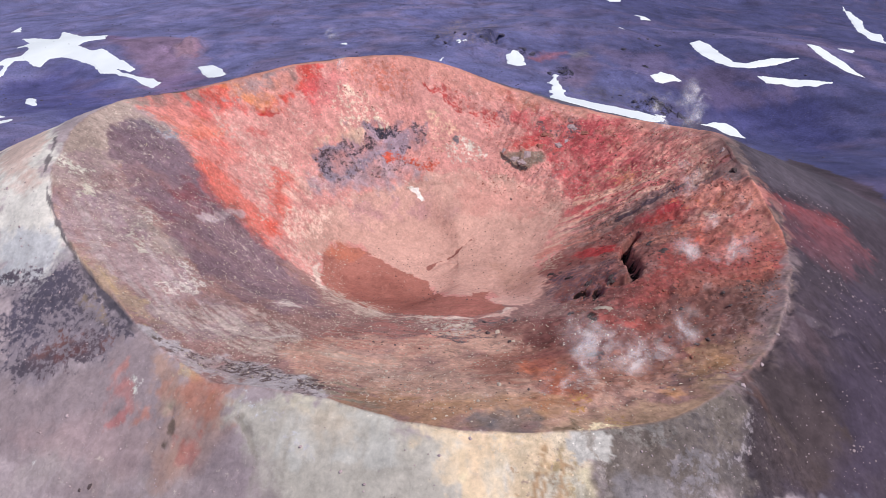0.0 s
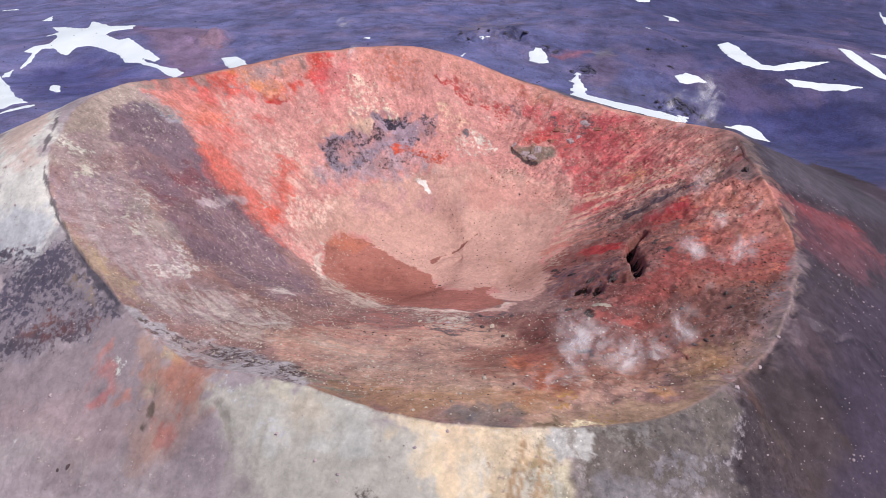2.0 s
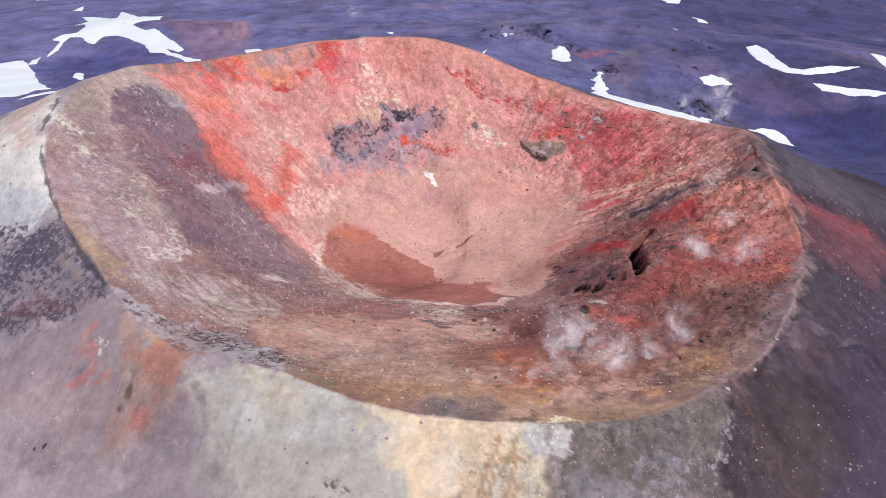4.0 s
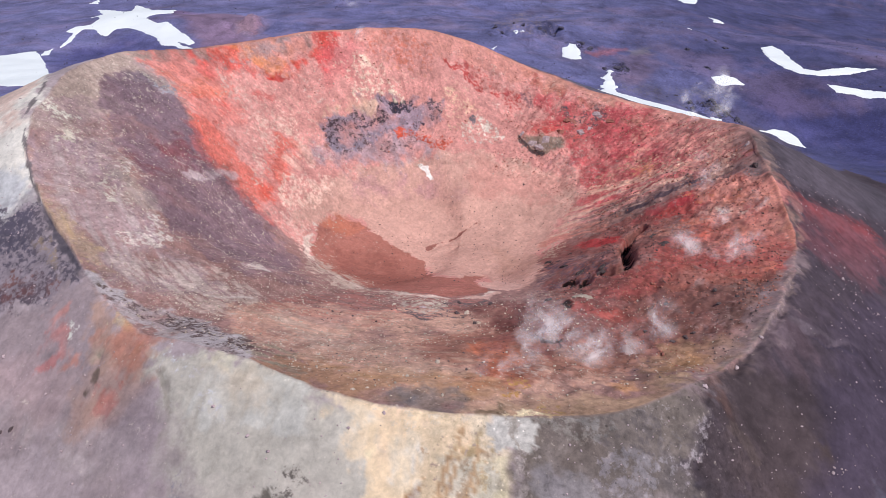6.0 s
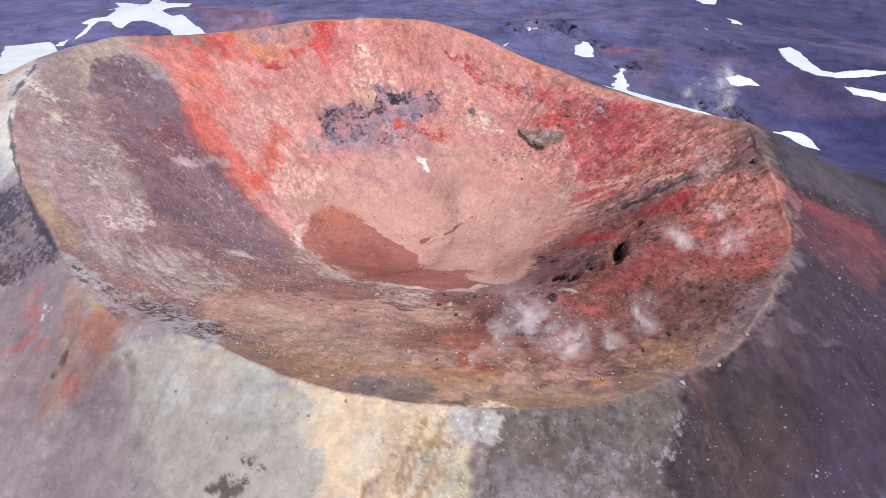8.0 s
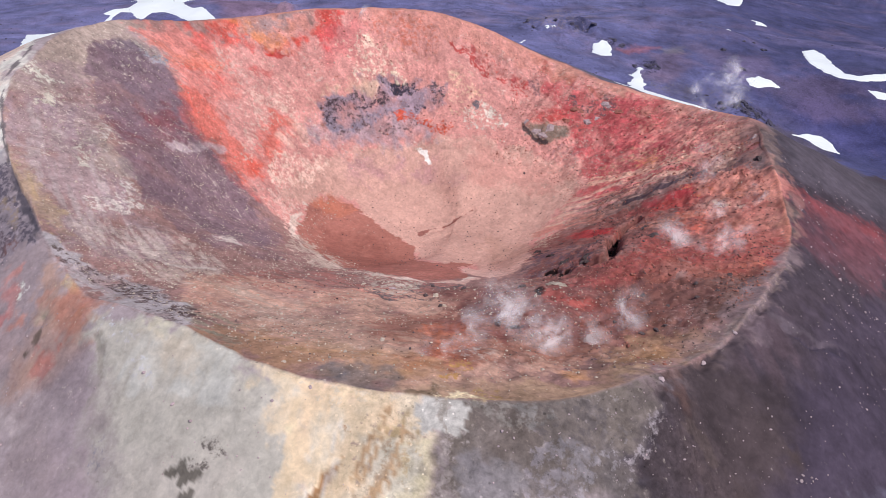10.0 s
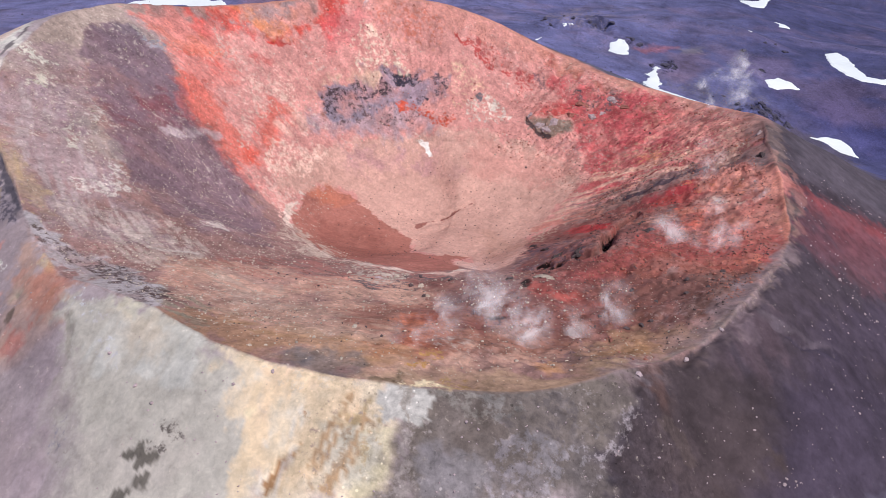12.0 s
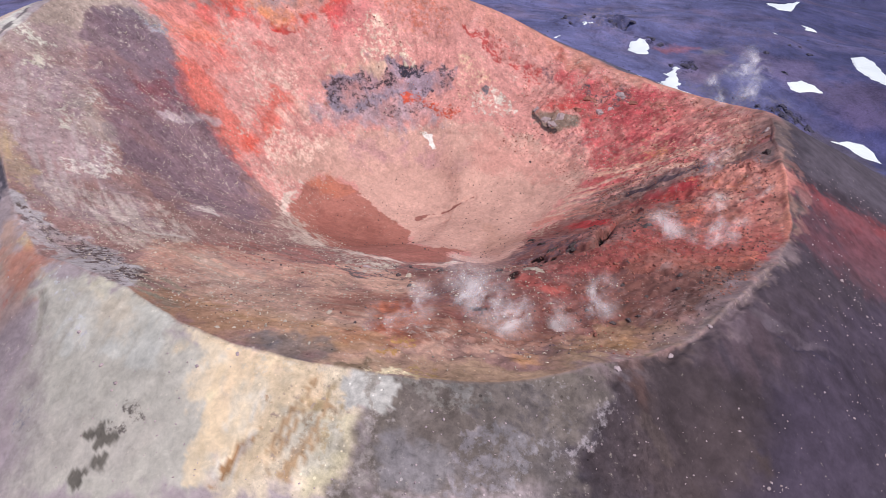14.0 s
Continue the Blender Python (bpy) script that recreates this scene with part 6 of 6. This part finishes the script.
make_snow([(161, 247), (171, 252), (179, 252), (183, 247), (185, 233), (177, 236), (171, 245)])
make_snow([(164, 643), (182, 652), (208, 726), (182, 608), (170, 600)])
make_snow([(184, 542), (191, 532), (190, 512), (181, 507)])
make_snow([(286, 398), (297, 401), (298, 379), (300, 354), (301, 330), (290, 334), (285, 354), (285, 379)])
make_snow([(-429, 561), (-436, 594), (-419, 560)])
make_snow([(-561, 711), (-593, 786), (-540, 707)])
make_snow([(-79, 379), (-74, 386), (-73, 376)])
make_snow([(10, 365), (15, 367), (16, 359), (12, 357)])
make_snow([(-3, 305), (0, 315), (-1, 304)])
make_snow([(146, 440), (149, 436), (147, 428)])
make_snow([(541, 853), (480, 703), (433, 590), (435, 559), (407, 495), (408, 525), (418, 570), (446, 652)])
make_snow([(325, 426), (342, 431), (334, 416)])


# ---- boulders and outcrops ----
def make_rock(kind, x, y, sx, sy, sz, mat, label, seed, turn=0.0, sink=0.35, detail=3):
    rnd = random.Random(seed)
    bm = bmesh.new()
    bmesh.ops.create_icosphere(bm, subdivisions=detail, radius=1.0)
    cuts = [(Vector((rnd.uniform(-1, 1), rnd.uniform(-1, 1), rnd.uniform(-0.3, 1))).normalized(), rnd.uniform(0.55, 0.9)) for _ in range(9)]
    for v in bm.verts:
        p = v.co.copy()
        for nrm, d in cuts:
            over = p.dot(nrm) - d
            if over > 0:
                p -= nrm * over
        p *= 1 + 0.4 * noise.fractal(p * 1.5 + Vector((seed * 3.1, 0, 0)), 0.8, 2.0, 4)
        v.co = Vector((p.x * sx, p.y * sy, p.z * sz)) * 0.5
    me = bpy.data.meshes.new(kind)
    bm.to_mesh(me)
    bm.free()
    me.materials.append(mat)
    ob = new(kind, me)
    hz = height(np.array([x, x + 1.5, x - 1.5, x, x]), np.array([y, y, y, y + 1.5, y - 1.5]), False)
    z = float(height(np.array([x]), np.array([y]))[0])
    up = Vector((float(hz[2] - hz[1]) / 3, float(hz[4] - hz[3]) / 3, 1)).normalized()
    tilt = Vector((0, 0, 1)).rotation_difference(up).to_matrix().to_4x4()
    ob.matrix_world = Matrix.Translation(Vector((x, y, z)) + up * sz * (0.5 - sink)) @ tilt @ pose(0, 0, 0, rnd.uniform(-8, 8), rnd.uniform(-8, 8), turn)
    return tagged(ob, label, "rock", group=kind + "s")


PALE_L, DARK_L = "pale angular boulder resting on red-brown scree", "dark jagged lava boulder on red-brown scree, some in place of shadows"
BOULDERS = [
    (12.8, -53.8, 1.7, 1.5, 1.4, PALE), (16.0, -60.3, 1.1, 1.0, 0.9, PALE), (10.6, -87.5, 2.2, 1.0, 0.7, PALE), (6.3, -93.9, 1.0, 0.8, 0.7, PALE),
    (-1.6, -99.7, 1.0, 0.7, 0.6, PALE), (-4.6, -88.0, 1.1, 0.8, 0.7, PALE), (34.1, -57.3, 1.3, 1.1, 1.0, PALE), (-11.7, -81.8, 0.9, 0.7, 0.6, PALE),
    # DARK at (10.8, -53.7) and (15.2, -60.2) stand in for pale boulders' shadows
    (-20.1, -68.9, 1.0, 0.7, 0.5, PALE), (-4.2, -50.1, 1.6, 0.9, 0.7, PALE), (15.8, -89.9, 0.9, 0.7, 0.7, DARK), (10.8, -53.7, 1.8, 1.4, 1.1, DARK),
    (15.2, -60.2, 1.2, 1.0, 0.9, DARK), (17.9, -46.4, 2.0, 1.0, 0.9, DARK), (10.4, -44.3, 2.2, 1.2, 0.9, DARK), (30.7, -49.0, 2.4, 1.4, 1.0, DARK),
    (2.6, -50.4, 2.2, 1.2, 0.8, GREY), (5.8, -47.7, 2.6, 1.2, 0.9, PALE), (57.0, -67.0, 1.6, 1.2, 1.0, DARK), (54.6, -68.1, 1.6, 1.2, 1.1, DARK),
    (58.6, -65.8, 1.4, 1.0, 0.9, DARK), (65.6, -49.5, 1.3, 1.1, 1.0, DARK), (69.1, -53.5, 1.4, 1.1, 1.0, DARK), (65.1, -55.8, 1.2, 1.0, 0.9, DARK),
    (59.7, -57.4, 1.3, 1.0, 0.9, DARK), (55.5, -52.7, 1.2, 1.0, 0.9, DARK), (72.5, -45.7, 1.3, 1.1, 1.0, DARK), (49.7, -64.8, 1.1, 0.9, 0.8, DARK),
    (23.8, 39.5, 1.0, 0.8, 0.7, DARK), (8.5, 27.0, 0.6, 0.5, 0.4, DARK), (4.5, -104.9, 0.8, 0.6, 0.4, GREY), (-24.9, -101.5, 0.9, 0.8, 0.7, GREY),
    (-66.7, -99.8, 1.9, 1.0, 0.8, DARK), (-68.7, -100.1, 1.0, 0.7, 0.6, DARK), (-0.6, -107.3, 0.8, 0.7, 0.5, GREY), (55.6, -89.1, 1.6, 1.1, 0.9, GREY),
    (63.7, -78.6, 1.8, 1.0, 0.8, GREY), (69.7, -70.0, 1.5, 0.9, 0.7, GREY),
]
for n, (x, y, sx, sy, sz, mat) in enumerate(BOULDERS):
    make_rock("boulder", x, y, sx * 0.85, sy * 0.85, sz * 0.8, mat, PALE_L if mat is PALE else DARK_L if mat is DARK else "grey weathered boulder beside the rim path", n + 1, n * 47)
OUTCROPS = [
    (26, 54, 5.0, 3.2, 1.8, GREY, 10), (30, 54.5, 4.6, 3.0, 1.7, GREY, 65), (28.5, 52, 4.2, 2.4, 1.2, GREY, -20), (22, 58, 3.0, 2.2, 1.8, GREY, 40), (47, 69, 7.0, 4.0, 2.8, GREY, -30), (52, 66, 6.0, 4.0, 2.6, RUST, -35),
    (38, 66, 5.0, 3.6, 2.4, RUST, 10), (42, 61, 4.6, 3.0, 2.2, GREY, -20), (35, 60, 3.6, 2.6, 1.8, RUST, 25), (45, 63, 3.0, 2.4, 1.8, GREY, 70), (39, -27, 4.0, 2.4, 1.6, DARK, 20), (44, -31, 3.6, 2.4, 1.7, DARK, 50),
    (32, -9, 4.0, 1.8, 1.3, DARK, -35), (58, -13, 3.8, 2.0, 1.5, DARK, 70), (59, -22, 3.4, 2.2, 1.4, DARK, 60), (36, -18, 3.0, 1.8, 1.2, DARK, -20),
    (86, 17, 3.2, 2.4, 2.0, RUST, 10), (86, 22, 2.8, 2.2, 1.8, GREY, 50), (85, 8, 3.0, 2.4, 1.8, DARK, 80), (38, -50, 5.6, 2.0, 1.2, PALE, -20),
]
for n, (x, y, sx, sy, sz, mat, turn) in enumerate(OUTCROPS):
    make_rock("rock_outcrop", x, y, sx, sy, sz, mat, "pale slab of sintered rock on dark red rubble" if mat is PALE else "rough grey-brown rock outcrop in the crater wall" if mat is GREY else "rust-stained rock outcrop in the crater wall" if mat is RUST else "blackish broken lava outcrop among red scoria", n + 90, turn, 0.68, 4)
LAVA = [(58, 347, 8, 4, 3), (63, 339, 6, 5, 3), (80, 301, 4, 7, 3), (84, 292, 4, 5, 3), (136, 265, 5, 6, 3), (141, 322, 6, 4, 2.5), (150, 254, 5, 8, 3)]
heap = random.Random(12)
for hx, hy, wide, count in ((35, 366, 5, 12), (8, 372, 14, 8), (81, 298, 4, 10), (134, 262, 8, 18), (143, 256, 5, 10), (150, 380, 14, 5)):
    for _ in range(count):
        s = heap.uniform(1.4, 4.2)
        LAVA.append((hx + heap.gauss(0, wide), hy + heap.gauss(0, wide * 0.8), s * 1.3, s, s * 0.8))
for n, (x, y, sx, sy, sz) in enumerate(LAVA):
    make_rock("lava_outcrop", x, y, sx, sy, sz, FAR_LAVA, "dark lava outcrop on the ash plain, tinted violet for haze", n + 300, n * 61, 0.5, 4)


# ---- loose stones ----
def make_stones(name, label, spots, sizes, mat):
    g = (1 + 5 ** 0.5) / 2
    base = np.array([(-1, g, 0), (1, g, 0), (-1, -g, 0), (1, -g, 0), (0, -1, g), (0, 1, g), (0, -1, -g), (0, 1, -g), (g, 0, -1), (g, 0, 1), (-g, 0, -1), (-g, 0, 1)]) / 1.9
    tri = np.array([(0, 11, 5), (0, 5, 1), (0, 1, 7), (0, 7, 10), (0, 10, 11), (1, 5, 9), (5, 11, 4), (11, 10, 2), (10, 7, 6), (7, 1, 8), (3, 9, 4), (3, 4, 2), (3, 2, 6), (3, 6, 8), (3, 8, 9), (4, 9, 5), (2, 4, 11), (6, 2, 10), (8, 6, 7), (9, 8, 1)])
    rs = np.random.RandomState(len(spots))
    n = len(spots)
    ang = rs.rand(n) * 6.283
    stretch = np.stack([0.8 + 0.7 * rs.rand(n), 0.6 + 0.5 * rs.rand(n), 0.5 + 0.4 * rs.rand(n)], -1) * sizes[:, None] * 0.5
    v = base[None] * (1 + 0.35 * (rs.rand(n, 12, 1) - 0.5)) * stretch[:, None]
    c, s = np.cos(ang)[:, None], np.sin(ang)[:, None]
    v = np.stack([v[..., 0] * c - v[..., 1] * s, v[..., 0] * s + v[..., 1] * c, v[..., 2]], -1)
    z = height(spots[:, 0], spots[:, 1])
    v += np.stack([spots[:, 0], spots[:, 1], z + 0.1 * sizes], -1)[:, None]
    faces = (tri[None] + np.arange(n)[:, None, None] * 12).reshape(-1, 3)
    me = bpy.data.meshes.new(name)
    me.vertices.add(n * 12)
    me.vertices.foreach_set("co", v.astype(np.float32).ravel())
    me.loops.add(faces.size)
    me.loops.foreach_set("vertex_index", faces.astype(np.int32).ravel())
    me.polygons.add(len(faces))
    me.polygons.foreach_set("loop_start", (np.arange(len(faces)) * 3).astype(np.int32))
    me.update(calc_edges=True)
    me.materials.append(mat)
    return tagged(new(name, me), label, "stones", kind="stuff")


def sector(rs, n, a0, a1, t0, t1, patchy=1.0, seed=0.0):
    """Places between two bearings, from t0 to t1 of the rim's distance, gathered in patches."""
    a = np.radians(a0 + (a1 - a0) * rs.rand(n * 3))
    t = np.sqrt(t0 * t0 + (t1 * t1 - t0 * t0) * rs.rand(n * 3))
    r = t * ring(RIM_R, a)
    x, y = CX + r * np.cos(a), CY + r * np.sin(a)
    keep = rs.rand(n * 3) < np.clip(0.45 + patchy * fbm(x, y, 14, 4, 0.6, seed), 0.04, 1)
    return np.stack([x, y], -1)[keep][:n]


def sizes(rs, n, small, spread):
    return np.minimum(small * np.exp(spread * np.abs(rs.randn(n))), small * 4.5)


rs = np.random.RandomState(5)
sp = np.concatenate([sector(rs, 4600, 176, 245, 0.36, 0.98, 0.5, 1.0), sector(rs, 3000, 235, 310, 0.45, 0.98, 0.5, 2.0), sector(rs, 900, 60, 170, 0.45, 0.95, 0.9, 3.0), sector(rs, 1500, -10, 75, 0.4, 0.97, 0.9, 4.0), sector(rs, 300, 200, 300, 0.5, 0.97, 0.3, 4.4)])
make_stones("pale_stones", "scattered pale stones on the scree slopes of the crater", sp, np.concatenate([sizes(rs, len(sp) - 300, 0.12, 0.6), sizes(rs, 300, 0.28, 0.35)]), PALE)
sp = np.concatenate([sector(rs, 2100, -62, 12, 0.5, 0.97, 1.0, 5.0), sector(rs, 450, 0, 360, 0.05, 0.35, 0.4, 6.0), sector(rs, 90, 20, 90, 0.45, 0.95, 1.0, 7.0), sector(rs, 300, 250, 300, 0.5, 0.97, 0.8, 8.0)])
make_stones("dark_stones", "scattered dark lava stones on red scoria", sp, sizes(rs, len(sp), 0.15, 0.5), DARK)
sp = np.concatenate([sector(rs, 3200, 5, 80, 0.42, 0.98, 0.8, 13.0), sector(rs, 4200, -65, 10, 0.5, 0.98, 0.8, 14.0), sector(rs, 700, 80, 150, 0.5, 0.98, 0.9, 15.0)])
make_stones("scoria_stones", "rust-red scoria rubble on the crater walls", sp, sizes(rs, len(sp), 0.17, 0.55), RUST)
sp = np.concatenate([sector(rs, 600, -70, 0, 1.05, 1.5, 1.0, 9.0), sector(rs, 900, 190, 300, 1.02, 1.4, 0.9, 10.0)])
make_stones("flank_stones", "small grey stones on the outer flanks of the cone", sp, sizes(rs, len(sp), 0.16, 0.6), GREY)
ax, ay = rs.uniform(-420, 420, 12000), rs.uniform(150, 700, 12000)
keep = rs.rand(12000) < np.clip(0.1 + 0.9 * fbm(ax, ay, 60, 4, 0.6, 12.0), 0.03, 1)
sp = np.stack([ax, ay], -1)[keep]
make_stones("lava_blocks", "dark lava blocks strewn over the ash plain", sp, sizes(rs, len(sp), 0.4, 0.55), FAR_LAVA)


# ---- steam from the fumaroles ----
def make_steam(seed, x, y, wide, deep, tall, drift, puffs):
    rnd = random.Random(seed)
    z0 = float(height(np.array([x]), np.array([y]))[0])
    plume = tagged(new("steam_plume"), "thin white steam rising from warm crater ground", "steam", group="steam plumes")
    plume.location = (x, y, z0)
    for k in range(puffs):
        up = (k + rnd.random()) / puffs
        c = Vector((rnd.uniform(-0.6, 0.6) * wide + drift[0] * up, rnd.uniform(-0.6, 0.6) * deep + drift[1] * up, 0))
        c.z = (float(height(np.array([x + c.x]), np.array([y + c.y]))[0]) - z0) * (1 - up) + 0.5 + tall * up
        size = rnd.uniform(0.42, 0.62) * (wide + deep + tall) * 0.5
        m = Euler((rnd.uniform(0.3, 1.2), rnd.uniform(-0.5, 0.5), rnd.uniform(-0.6, 0.6))).to_matrix()
        verts, uvs, faces = [c + m @ Vector((0, 0, 0.25 * size))], [(0.0, 0.0)], []
        for rad in (0.55, 1.0):
            for q in range(10):
                w = q * math.tau / 10
                verts.append(c + m @ Vector((math.cos(w) * rad * size, math.sin(w) * rad * size, 0.25 * size * (1 - rad * rad) + rnd.uniform(-0.1, 0.1) * size)))
                uvs.append((math.cos(w) * rad, math.sin(w) * rad))
        for q in range(10):
            p = (q + 1) % 10
            faces.append((0, 1 + q, 1 + p))
            faces.append((1 + q, 11 + q, 11 + p, 1 + p))
        me = bpy.data.meshes.new("puff")
        me.from_pydata(verts, [], faces)
        layer = me.uv_layers.new(name="puff")
        for loop in me.loops:
            layer.data[loop.index].uv = uvs[loop.vertex_index]
        for f in me.polygons:
            f.use_smooth = True
        me.materials.append(STEAM)
        new("puff", me).parent = plume
    return plume


STEAMS = [
    (82, 42, 2.5, 2.5, 15, (-1, 4), 8), (78, 54, 5, 4, 9, (-4, 5), 3), (78, -12, 9, 6, 3, (2, 2), 2), (66, -33, 10, 6, 4, (5, 3), 3), (75, -35, 8, 5, 3, (3, 2), 2),
    (30, -71, 11, 6, 5, (-3, 4), 3), (38, -80, 8, 6, 7, (0, 5), 3), (46, -71, 10, 6, 5, (3, 3), 3), (25, -93, 8, 7, 4, (-2, 3), 2), (-35, 72, 5, 4, 8, (-2, 4), 2), (75, 7, 6, 9, 5, (1, 3), 2),
]
for n, s in enumerate(STEAMS):
    make_steam(n + 40, *s)
